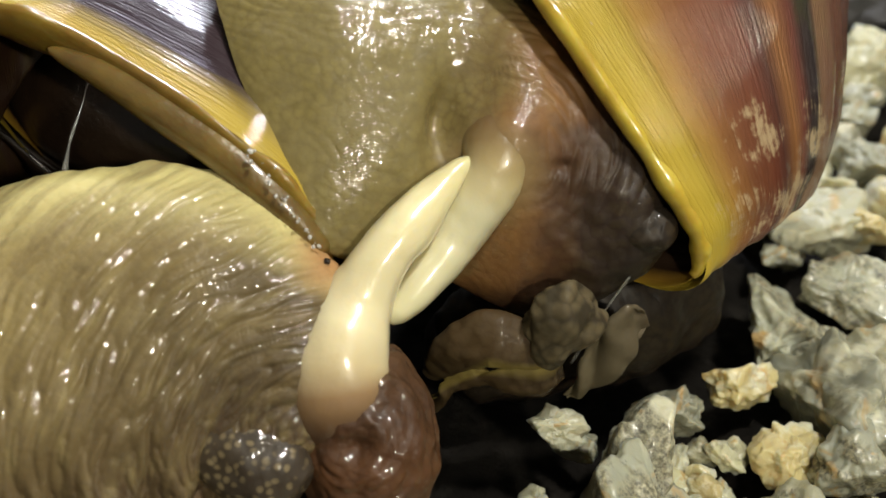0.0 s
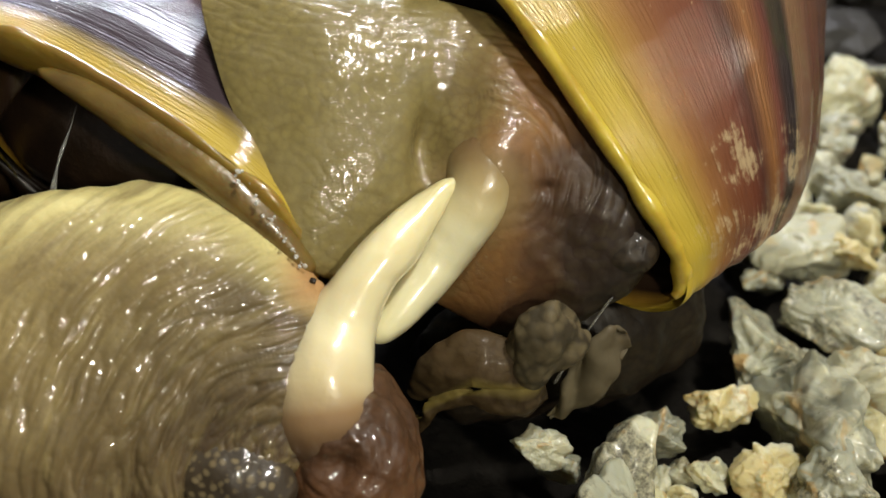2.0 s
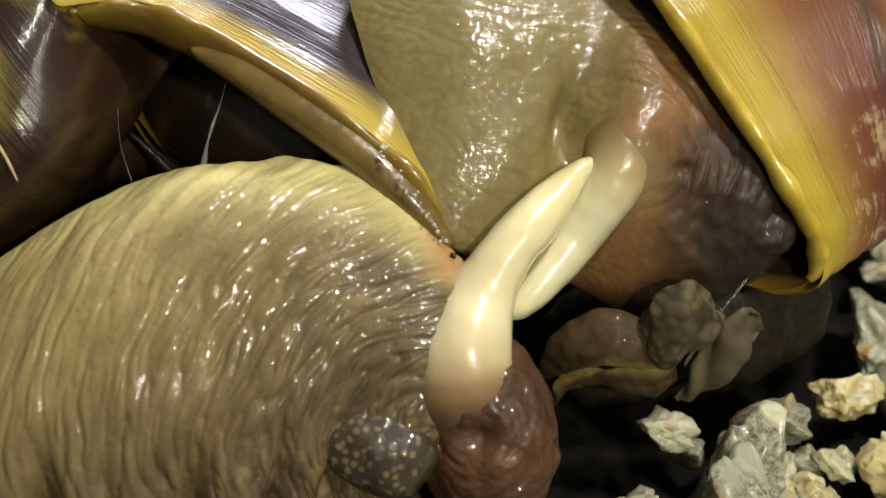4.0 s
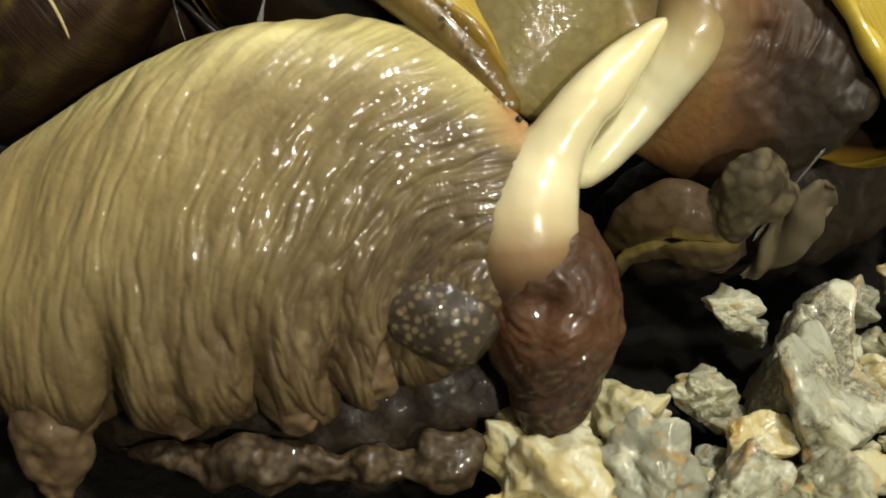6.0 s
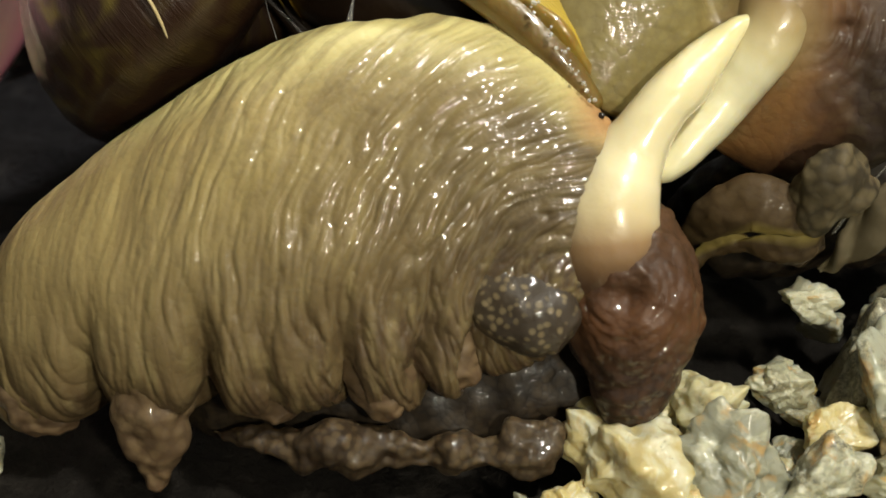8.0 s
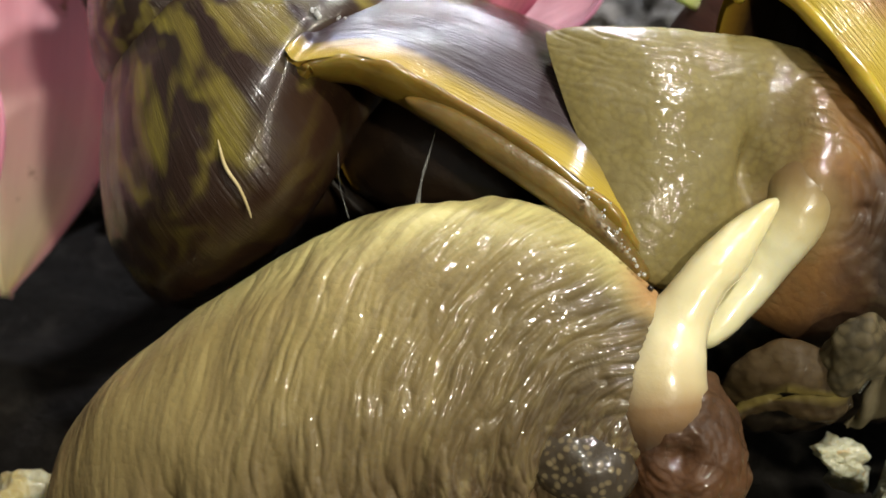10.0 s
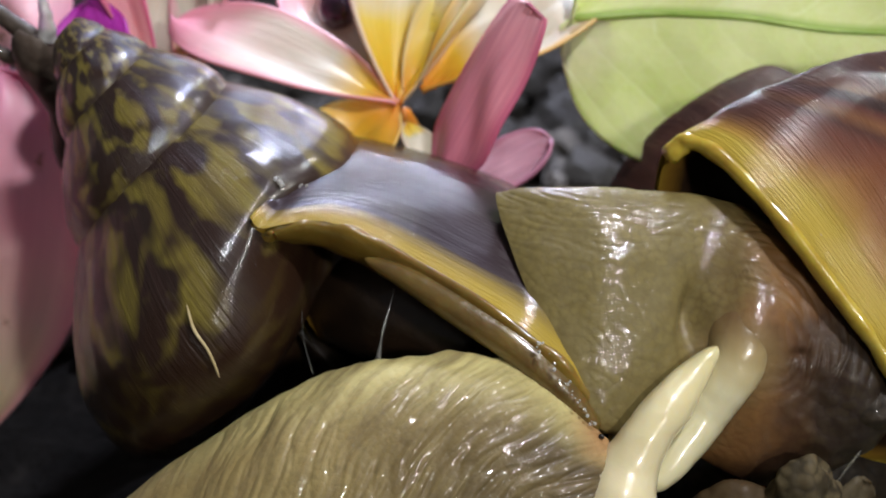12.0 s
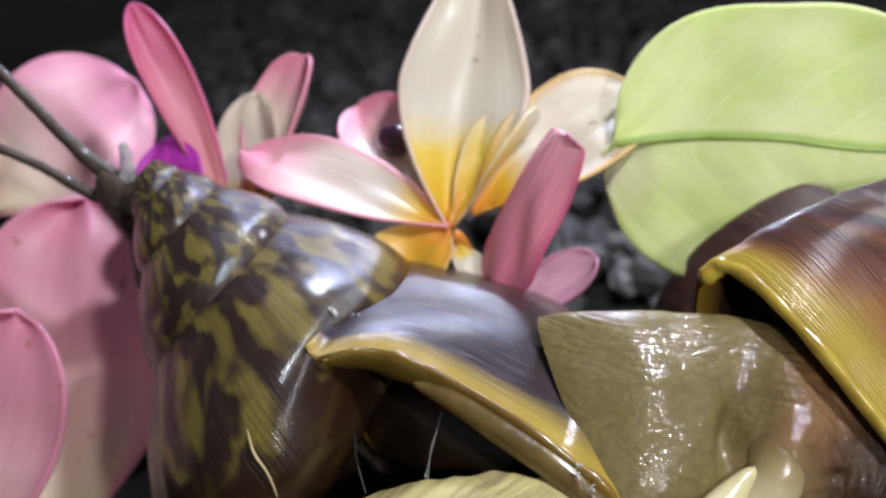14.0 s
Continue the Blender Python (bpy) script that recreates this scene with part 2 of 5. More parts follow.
    if wet_from:
        wet = k.math("MULTIPLY", wet, k.ramp(k.math("ADD", u, wob), [(wet_from, 0.12), (wet_from + 0.22, 1.0)]))
    return k.done(col, r, n2, Coat_Weight=wet, Coat_Roughness=0.07, Coat_IOR=1.75, Subsurface_Weight=sss, Subsurface_Scale=0.0025, Subsurface_Radius=(1.0, 0.6, 0.3), Specular_IOR_Level=0.25)


def shell_paint(name, ground, flame, streak, rim, rim_to, flame_scale, contrast, line_amount, band_scale, band_amount, edge_yellow=0.0, low_tone=None, bands=None, blotch=None, crust=(), middle=0.5):
    """Glossy snail shell: growth lines and flames that run from suture to base. U: the angle along the coil from the rim, V: round the mouth."""
    k = Mat(name)
    uv = k.coords("UV")
    u, v, _ = k.split(uv)
    ob = k.coords("Object")
    bent = k.mix(0.06, uv, k.noise(ob, 90, 3, color=True), "ADD")
    lines = k.noise(k.scaled(bent, (34.0, 2.2, 1)), 1.0, 5, 0.7)
    fine = k.noise(k.scaled(uv, (150.0, 4.0, 1)), 1.0, 3, 0.6)
    flames = k.math("ADD", k.math("MULTIPLY", k.noise(ob, flame_scale, 3, 0.5, 0.4), 0.75), k.math("MULTIPLY", k.noise(k.scaled(bent, (7.0, 1.2, 1)), 1.0, 3, 0.55), 0.25))
    if blotch:
        wavy = k.mix(0.16, uv, k.mix(1.0, k.noise(ob, 75, 2, color=True), (0.5, 0.5, 0.5), "SUBTRACT"), "ADD")
        flames = k.math("SUBTRACT", 1.0, k.noise(k.scaled(wavy, (blotch[0], blotch[1], 1), (0.3, 0.2, 0)), 1.0, 1.5, 0.5))
    fl = k.ramp(flames, [(middle - contrast, 0.0), (middle + contrast, 1.0)])
    col = k.mix(fl, ground, flame)
    band = k.noise(k.scaled(bent, (band_scale, 0.35, 1), (0.4, 2.0, 0)), 1.0, 3, 0.6)
    col = k.mix(k.ramp(band, [(0.40, band_amount), (0.54, 0.0)]), col, streak)
    col = k.mix(k.ramp(lines, [(0.40, line_amount), (0.58, 0.0)]), col, streak)
    col = k.mix(k.ramp(k.noise(ob, 260, 5, 0.65), [(0.55, 0.0), (0.72, 0.5)]), col, tuple(0.5 * (a + b) for a, b in zip(ground, flame)))
    # low_tone: red-brown base of the whorl, deepened to hold its shade
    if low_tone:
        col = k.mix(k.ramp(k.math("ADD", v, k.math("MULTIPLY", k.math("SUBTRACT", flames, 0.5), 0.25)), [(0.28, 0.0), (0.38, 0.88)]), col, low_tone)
    edge = k.math("ADD", u, k.math("MULTIPLY", k.math("SUBTRACT", lines, 0.5), rim_to * 0.3))
    col = k.mix(k.ramp(edge, [(rim_to * 0.35, 1.0), (rim_to * 0.8, 0.55), (rim_to * 1.6, 0.0)]), col, rim)
    if edge_yellow:
        col = k.mix(k.ramp(k.math("ADD", u, k.math("MULTIPLY", k.math("SUBTRACT", lines, 0.5), 0.12)), [(edge_yellow * 0.5, 0.95), (edge_yellow, 0.6), (edge_yellow * 1.7, 0.0)]), col, (0.42, 0.30, 0.03))
    if bands:
        high = k.ramp(v, [(0.08, 1.0), (0.2, 0.0)])
        uu = k.math("MULTIPLY", u, k.math("ADD", 1.0, k.math("MULTIPLY", high, 1.3)))
        uu = k.math("ADD", k.math("MULTIPLY", uu, 1 / 1.2), k.math("MULTIPLY", k.math("SUBTRACT", lines, 0.5), 0.05))
        tone = k.mix(k.math("MULTIPLY", high, k.ramp(uu, [(0.15, 0.0), (0.3, 0.75)])), k.ramp(uu, [(p / 1.2, c) for p, c in bands]), (0.055, 0.032, 0.036))
        col = k.mix(0.8, col, tone)
    for where, wide in crust:
        far = k.node("ShaderNodeVectorMath")
        far.operation = "DISTANCE"
        k.put(far.inputs[0], ob)
        far.inputs[1].default_value = where
        near = k.ramp(k.math("MULTIPLY", far.outputs["Value"], 1 / wide), [(0.15, 0.17), (1.0, 0.0)])
        dirt = k.math("ADD", k.math("ADD", k.math("MULTIPLY", k.noise(ob, 330, 6, 0.7), 0.6), k.math("MULTIPLY", lines, 0.4)), near)
        col = k.mix(k.ramp(dirt, [(0.62, 0.0), (0.70, 0.9)]), col, (0.46, 0.34, 0.19))
    h = k.math("ADD", lines, k.math("MULTIPLY", fine, 0.8))
    nrm = k.bump(k.math("MULTIPLY", h, k.ramp(k.math("MULTIPLY", u, 0.5), [(0.0, 0.35), (0.10, 0.6), (0.2, 1.0), (0.4, 1.0), (0.7, 0.25)])), 0.75, 0.0007)
    nrm = k.bump(k.noise(ob, 1200, 4), 0.2, 0.0002, nrm)
    rough = k.ramp(k.noise(ob, 260, 4), [(0.35, 0.3), (0.7, 0.5)])
    k.put(k.bsdf.inputs["Coat Normal"], k.bump(h, 0.5 if bands else 0.3, 0.0006))
    return k.done(col, rough, nrm, Coat_Weight=0.9, Coat_Roughness=0.085, Specular_IOR_Level=0.25)


# the under tone holds shade of the lower body besides its brown
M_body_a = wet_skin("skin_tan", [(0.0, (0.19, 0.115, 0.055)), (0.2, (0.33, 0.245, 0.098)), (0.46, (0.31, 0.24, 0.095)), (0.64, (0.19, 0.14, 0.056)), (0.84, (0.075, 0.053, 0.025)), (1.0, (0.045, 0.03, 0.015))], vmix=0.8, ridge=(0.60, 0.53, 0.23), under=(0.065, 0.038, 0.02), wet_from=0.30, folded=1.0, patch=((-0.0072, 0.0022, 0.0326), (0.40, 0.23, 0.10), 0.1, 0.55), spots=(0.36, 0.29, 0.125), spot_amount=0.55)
# lobes match the darkened hem, shade included
M_lobe_a = wet_skin("skin_tan_lobe", [(0.0, (0.10, 0.066, 0.032)), (0.6, (0.085, 0.054, 0.028)), (1.0, (0.11, 0.068, 0.036))], spots=(0.24, 0.17, 0.085), spot_amount=0.5, coat=0.2, cells=800)
M_knob_a = wet_skin("skin_dark_spotted", [(0.0, (0.07, 0.05, 0.026)), (0.5, (0.04, 0.03, 0.02)), (1.0, (0.045, 0.033, 0.022))], spots=(0.27, 0.21, 0.11), spot_amount=0.8, cells=950, wrinkle=0.8, coat=0.7, spot_wide=0.62)
M_head_a = wet_skin("skin_red_brown", [(0.0, (0.08, 0.042, 0.02)), (0.25, (0.05, 0.024, 0.012)), (0.45, (0.075, 0.031, 0.011)), (0.6, (0.034, 0.017, 0.009)), (1.0, (0.02, 0.012, 0.008))], spots=(0.13, 0.062, 0.026), spot_amount=0.4, wrinkle=1.3, coat=0.7, sss=0.03)
# last stops near black: dark brown head with the shell's shade put in
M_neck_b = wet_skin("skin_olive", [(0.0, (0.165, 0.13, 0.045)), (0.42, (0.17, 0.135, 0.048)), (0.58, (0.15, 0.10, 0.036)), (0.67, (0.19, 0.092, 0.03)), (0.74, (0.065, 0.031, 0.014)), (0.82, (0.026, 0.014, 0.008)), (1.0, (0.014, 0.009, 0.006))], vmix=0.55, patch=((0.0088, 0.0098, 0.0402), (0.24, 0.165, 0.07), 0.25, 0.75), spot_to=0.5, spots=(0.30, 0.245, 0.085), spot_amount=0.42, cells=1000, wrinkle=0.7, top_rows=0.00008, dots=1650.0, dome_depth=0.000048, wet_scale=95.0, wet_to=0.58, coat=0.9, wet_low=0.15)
# near black: shade beneath the bodies is put into this brown
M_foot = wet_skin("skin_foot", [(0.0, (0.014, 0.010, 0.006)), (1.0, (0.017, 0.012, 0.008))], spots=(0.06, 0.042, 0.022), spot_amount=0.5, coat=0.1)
M_edge = wet_skin("skin_foot_edge", [(0.0, (0.032, 0.020, 0.011)), (1.0, (0.042, 0.028, 0.015))], spots=(0.15, 0.105, 0.052), spot_amount=0.6, sss=0.25, coat=0.7)
M_frill = wet_skin("skin_frill", [(0.0, (0.05, 0.032, 0.012)), (0.5, (0.05, 0.030, 0.011)), (1.0, (0.03, 0.019, 0.009))], ridge=(0.22, 0.17, 0.045), spots=(0.11, 0.075, 0.03), spot_amount=0.35, coat=0.12, rough=0.65)
M_lobe_b = wet_skin("skin_mottled_lobe", [(0.0, (0.045, 0.036, 0.018)), (1.0, (0.030, 0.022, 0.012))], spots=(0.19, 0.15, 0.08), spot_amount=0.7, cells=600, coat=0.12, wrinkle=1.2, rough=0.65)
M_flap = wet_skin("skin_pale_flap", [(0.0, (0.11, 0.09, 0.05)), (1.0, (0.08, 0.062, 0.036))], spots=(0.15, 0.125, 0.075), spot_amount=0.2, coat=0.1, wrinkle=0.5, rough=0.65)
M_grey = wet_skin("skin_grey", [(0.0, (0.05, 0.038, 0.03)), (1.0, (0.085, 0.062, 0.048))], spots=(0.13, 0.10, 0.075), spot_amount=0.3, cells=900, coat=0.25)


def tube_mat(name, ends):
    k = Mat(name)
    u, v, _ = k.split(k.coords("UV"))
    ob = k.coords("Object")
    f = k.math("ADD", u, k.math("MULTIPLY", k.math("SUBTRACT", k.noise(ob, 90, 2), 0.5), 0.06))
    col = k.ramp(f, ends)
    nrm = k.bump(k.noise(ob, 420, 4, 0.6), 0.3, 0.0003)
    return k.done(col, 0.3, nrm, Coat_Weight=0.8, Coat_Roughness=0.08, Subsurface_Weight=0.35, Subsurface_Scale=0.003, Subsurface_Radius=(1.0, 0.8, 0.45))


CREAM = (0.74, 0.66, 0.42)
M_tube_a = tube_mat("cream_membrane", [(0.0, (0.06, 0.030, 0.014)), (0.13, (0.09, 0.046, 0.022)), (0.21, (0.30, 0.19, 0.095)), (0.28, (0.60, 0.50, 0.29)), (0.36, CREAM), (1.0, (0.70, 0.63, 0.34))])
M_tube_b = tube_mat("pale_membrane", [(0.0, (0.13, 0.09, 0.036)), (0.32, (0.16, 0.095, 0.038)), (0.39, (0.24, 0.165, 0.07)), (0.46, (0.41, 0.32, 0.155)), (0.54, (0.59, 0.52, 0.30)), (0.58, (0.68, 0.64, 0.42)), (1.0, (0.70, 0.65, 0.40))])
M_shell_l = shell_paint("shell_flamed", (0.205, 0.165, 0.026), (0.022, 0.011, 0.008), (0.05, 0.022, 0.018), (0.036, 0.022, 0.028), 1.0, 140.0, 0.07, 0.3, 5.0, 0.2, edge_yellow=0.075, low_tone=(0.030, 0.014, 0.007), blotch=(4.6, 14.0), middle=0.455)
BANDS_R = [(0.0, (0.46, 0.33, 0.035)), (0.12, (0.48, 0.36, 0.045)), (0.19, (0.40, 0.23, 0.045)), (0.27, (0.27, 0.12, 0.035)), (0.36, (0.20, 0.07, 0.028)), (0.48, (0.16, 0.045, 0.022)), (0.56, (0.08, 0.026, 0.016)),
           (0.65, (0.28, 0.12, 0.035)), (0.73, (0.15, 0.04, 0.025)), (0.79, (0.012, 0.008, 0.008)), (0.86, (0.014, 0.009, 0.009)), (0.91, (0.22, 0.12, 0.06)), (1.05, (0.15, 0.06, 0.035)), (1.2, (0.10, 0.04, 0.025))]
CRUST_R = [((0.0360, 0.0184, 0.0425), 0.006), ((0.0348, 0.0145, 0.0360), 0.006), ((0.0405, 0.0188, 0.0330), 0.008), ((0.0433, 0.0249, 0.0394), 0.006)]
M_shell_r = shell_paint("shell_red_brown", (0.11, 0.032, 0.020), (0.18, 0.075, 0.03), (0.025, 0.010, 0.011), (0.46, 0.33, 0.035), 0.10, 60.0, 0.2, 0.55, 4.0, 0.9, bands=BANDS_R, crust=CRUST_R)
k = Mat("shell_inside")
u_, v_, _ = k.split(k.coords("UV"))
# past the yellow rim the stops carry the shade of the deep mouth
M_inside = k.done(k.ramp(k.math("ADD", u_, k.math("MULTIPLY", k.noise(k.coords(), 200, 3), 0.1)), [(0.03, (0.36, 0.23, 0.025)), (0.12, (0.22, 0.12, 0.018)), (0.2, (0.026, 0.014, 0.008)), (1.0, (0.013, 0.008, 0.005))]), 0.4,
                  k.bump(k.noise(k.scaled(k.coords("UV"), (60, 3, 1)), 1.0, 3), 0.25, 0.0004), Coat_Weight=0.2, Coat_Roughness=0.15, Specular_IOR_Level=0.2)
k = Mat("lip_yellow")
M_lip = k.done(k.ramp(k.noise(k.coords(), 180, 5, 0.6), [(0.3, (0.34, 0.21, 0.025)), (0.55, (0.50, 0.37, 0.04)), (0.75, (0.58, 0.46, 0.09))]), 0.25, k.bump(k.noise(k.coords(), 350, 4), 0.3, 0.0004), Coat_Weight=0.7, Coat_Roughness=0.1, Subsurface_Weight=0.1, Subsurface_Scale=0.002)

k = Mat("mantle_edge")
M_mantle = k.done(k.ramp(k.noise(k.coords(), 150, 5, 0.6), [(0.3, (0.15, 0.085, 0.016)), (0.55, (0.23, 0.145, 0.022)), (0.75, (0.30, 0.21, 0.035))]), 0.3, k.bump(k.noise(k.coords(), 260, 4), 0.4, 0.0006), Coat_Weight=0.8, Coat_Roughness=0.1, Subsurface_Weight=0.2, Subsurface_Scale=0.003)

k = Mat("mantle_fold_skin")
M_fold = k.done(k.ramp(k.noise(k.coords(), 140, 5, 0.6), [(0.3, (0.10, 0.06, 0.016)), (0.55, (0.17, 0.11, 0.024)), (0.75, (0.22, 0.15, 0.036))]), 0.35, k.bump(k.noise(k.coords(), 320, 4), 0.5, 0.0006), Coat_Weight=0.7, Coat_Roughness=0.1, Subsurface_Weight=0.2, Subsurface_Scale=0.003)

# brown flesh, toned down further to hold shade of the mouth
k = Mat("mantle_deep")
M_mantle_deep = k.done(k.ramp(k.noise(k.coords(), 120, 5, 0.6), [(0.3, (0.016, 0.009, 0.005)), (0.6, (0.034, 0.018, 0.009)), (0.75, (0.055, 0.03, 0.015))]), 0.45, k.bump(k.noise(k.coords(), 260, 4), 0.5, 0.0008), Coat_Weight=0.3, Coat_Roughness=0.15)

# stones
def stone_mat(name="crushed_stone", warm=None, grey=0.34):
    """Crushed stone: cream and white crystal, granular grey matrix, ochre stains and dark pits."""
    k = Mat(name)
    ob = k.coords("Object")
    rnd = k.node("ShaderNodeObjectInfo").outputs["Random"]
    shift = k.node("ShaderNodeCombineXYZ", X=k.math("MULTIPLY", rnd, 31.0), Y=k.math("MULTIPLY", rnd, 17.0), Z=k.math("MULTIPLY", rnd, 7.0)).outputs[0]
    p = k.mix(1.0, ob, shift, "ADD")
    base = k.ramp(rnd, [(0.0, (0.70, 0.66, 0.44)), (0.25, (0.44, 0.43, 0.31)), (0.45, (0.72, 0.67, 0.43)), (0.6, (0.58, 0.47, 0.22)), (0.75, (0.32, 0.32, 0.25)), (1.0, (0.68, 0.65, 0.47))])
    if warm:
        base = k.mix(0.7, base, warm)
    base = k.mix(1.0, base, (0.72, 0.73, 0.70), "MULTIPLY")
    col = k.mix(k.ramp(k.noise(p, 1.4, 4, 0.6, 0.5), [(0.5, 0.0), (0.62, 0.8)]), base, (0.62, 0.61, 0.46))
    grain = k.ramp(k.noise(p, 14.0, 4, 0.75), [(0.36, (0.07, 0.064, 0.045)), (0.47, (0.20, 0.19, 0.13)), (0.6, (0.38, 0.36, 0.25)), (0.7, (0.56, 0.52, 0.36))])
    col = k.mix(k.ramp(k.noise(p, 1.0, 5, 0.65, 0.7), [(grey, 0.95), (grey + 0.1, 0.0)]), col, grain)
    col = k.mix(k.ramp(k.noise(p, 1.6, 4, 0.6, 0.9), [(0.58, 0.0), (0.68, 0.7)]), col, (0.46, 0.27, 0.07))
    col = k.mix(k.ramp(k.noise(p, 5.0, 6, 0.7, 0.8), [(0.27, 0.9), (0.35, 0.0)]), col, (0.05, 0.04, 0.028))
    n = k.bump(k.noise(p, 2.4, 5, 0.55), 0.25, 0.002)
    n = k.bump(k.voronoi(p, 8.0), 0.15, 0.0006, n)
    return k.done(col, k.ramp(k.noise(p, 3, 3), [(0.35, 0.3), (0.65, 0.75)]), n, Coat_Weight=0.3, Coat_Roughness=0.15, Subsurface_Weight=0.5, Subsurface_Scale=0.004, Subsurface_Radius=(1.0, 0.8, 0.5))


M_stone = stone_mat()
M_speckle = stone_mat("speckled_stone", (0.60, 0.55, 0.36), 0.52)
M_amber = stone_mat("amber_quartz", (0.78, 0.62, 0.27), 0.22)
M_greystone = stone_mat("grey_stone", (0.46, 0.47, 0.39), 0.44)
k = Mat("dark_soil")
ob_ = k.coords()
M_soil = k.done(k.ramp(k.noise(ob_, 130, 8, 0.7), [(0.3, (0.006, 0.005, 0.004)), (0.55, (0.014, 0.012, 0.010)), (0.75, (0.05, 0.044, 0.036))]), 0.6, k.bump(k.noise(ob_, 160, 8, 0.7), 0.9, 0.004), Specular_IOR_Level=0.12)
# same gravel as the near bed, toned down for the torches' fall-off
k = Mat("far_stone")
r_ = k.node("ShaderNodeNewGeometry").outputs["Random Per Island"]
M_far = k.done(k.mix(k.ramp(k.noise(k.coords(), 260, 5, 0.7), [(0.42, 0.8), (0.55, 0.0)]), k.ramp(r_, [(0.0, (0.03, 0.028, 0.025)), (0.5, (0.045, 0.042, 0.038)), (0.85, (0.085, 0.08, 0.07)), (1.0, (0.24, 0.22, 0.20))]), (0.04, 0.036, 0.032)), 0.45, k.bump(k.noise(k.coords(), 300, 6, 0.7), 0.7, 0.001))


def petal_mat(name, stops, edge, edge_from=0.72, spots=0.0, vein=0.25):
    k = Mat(name)
    uv = k.coords("UV")
    u, v, _ = k.split(uv)
    ob = k.coords()
    n = k.math("MULTIPLY", k.math("SUBTRACT", k.noise(ob, 110, 3), 0.5), 0.16)
    side = k.math("ABSOLUTE", k.math("SUBTRACT", k.math("MULTIPLY", v, 2.0), 1.0))
    col = k.ramp(k.math("ADD", u, n), stops)
    col = k.mix(k.ramp(k.math("ADD", side, n), [(edge_from, 0.0), (1.0, 0.85)]), col, edge)
    veins = k.noise(k.scaled(uv, (2.0, 26.0, 1)), 1.0, 4, 0.6, 0.5)
    col = k.mix(k.ramp(veins, [(0.4, vein), (0.6, 0.0)]), col, tuple(0.6 * c for c in edge))
    if spots:
        col = k.mix(k.ramp(k.noise(ob, 190, 4, 0.6), [(0.66, 0.0), (0.72, spots)]), col, (0.30, 0.13, 0.02))
    nrm = k.bump(veins, 0.35, 0.0006)
    return k.done(col, 0.42, nrm, Subsurface_Weight=0.25, Subsurface_Scale=0.002, Subsurface_Radius=(1.0, 0.65, 0.6), Coat_Weight=0.15, Coat_Roughness=0.25)


WHITE, PINK, DEEP = (0.70, 0.64, 0.53), (0.80, 0.30, 0.39), (0.62, 0.10, 0.24)
YEL, ORG = (0.80, 0.50, 0.02), (0.70, 0.22, 0.01)
M_petal_white = petal_mat("petal_white", [(0.0, ORG), (0.12, YEL), (0.30, (0.82, 0.62, 0.12)), (0.42, WHITE), (1.0, (0.68, 0.60, 0.47))], (0.66, 0.52, 0.42), 0.85, vein=0.12)
M_petal_upright = petal_mat("petal_upright", [(0.0, ORG), (0.10, YEL), (0.24, (0.82, 0.58, 0.06)), (0.36, WHITE), (1.0, (0.74, 0.66, 0.52))], (0.76, 0.58, 0.50), 0.88, spots=0.6, vein=0.05)
M_petal_blush = petal_mat("petal_blush", [(0.0, ORG), (0.14, YEL), (0.32, WHITE), (0.65, (0.78, 0.62, 0.54)), (0.9, PINK)], PINK, 0.7, spots=0.0, vein=0.15)
M_petal_pink = petal_mat("petal_pink", [(0.0, (0.75, 0.50, 0.30)), (0.2, (0.74, 0.36, 0.36)), (0.6, PINK), (1.0, DEEP)], DEEP, 0.75, spots=0.3)
M_petal_pale = petal_mat("petal_pale_pink", [(0.0, (0.92, 0.80, 0.46)), (0.35, (0.93, 0.72, 0.60)), (0.62, (0.92, 0.48, 0.55)), (1.0, (0.86, 0.29, 0.44))], (0.86, 0.32, 0.45), 0.65, spots=0.7, vein=0.08)
M_petal_front = petal_mat("petal_front", [(0.0, (0.72, 0.20, 0.30)), (0.4, (0.74, 0.26, 0.34)), (1.0, (0.80, 0.40, 0.46))], DEEP, 0.7, spots=0.25, vein=0.3)
M_petal_rose = petal_mat("petal_rose", [(0.0, (0.86, 0.70, 0.45)), (0.3, (0.86, 0.52, 0.52)), (0.75, (0.86, 0.38, 0.48)), (1.0, (0.80, 0.28, 0.40))], (0.78, 0.26, 0.38), 0.8, spots=0.85, vein=0.15)
M_petal_spotted = petal_mat("petal_spotted", [(0.0, ORG), (0.2, YEL), (0.4, WHITE), (1.0, (0.80, 0.70, 0.60))], (0.72, 0.45, 0.12), 0.8, spots=0.9, vein=0.12)
M_petal_folded = petal_mat("petal_folded", [(0.0, ORG), (0.25, YEL), (0.6, (0.80, 0.62, 0.16)), (0.85, WHITE)], (0.74, 0.60, 0.34), 0.8, spots=0.8, vein=0.12)
M_petal_mauve = petal_mat("petal_mauve", [(0.0, (0.62, 0.34, 0.44)), (1.0, (0.66, 0.38, 0.50))], (0.42, 0.16, 0.26), 0.8, spots=0.3)
M_petal_magenta = petal_mat("bract_magenta", [(0.0, (0.50, 0.03, 0.44)), (1.0, (0.58, 0.05, 0.55))], (0.40, 0.02, 0.36), 0.9)
M_petal_orange = petal_mat("petal_orange", [(0.0, ORG), (0.4, (0.78, 0.40, 0.01)), (1.0, (0.80, 0.62, 0.10))], (0.78, 0.55, 0.2), 0.9)


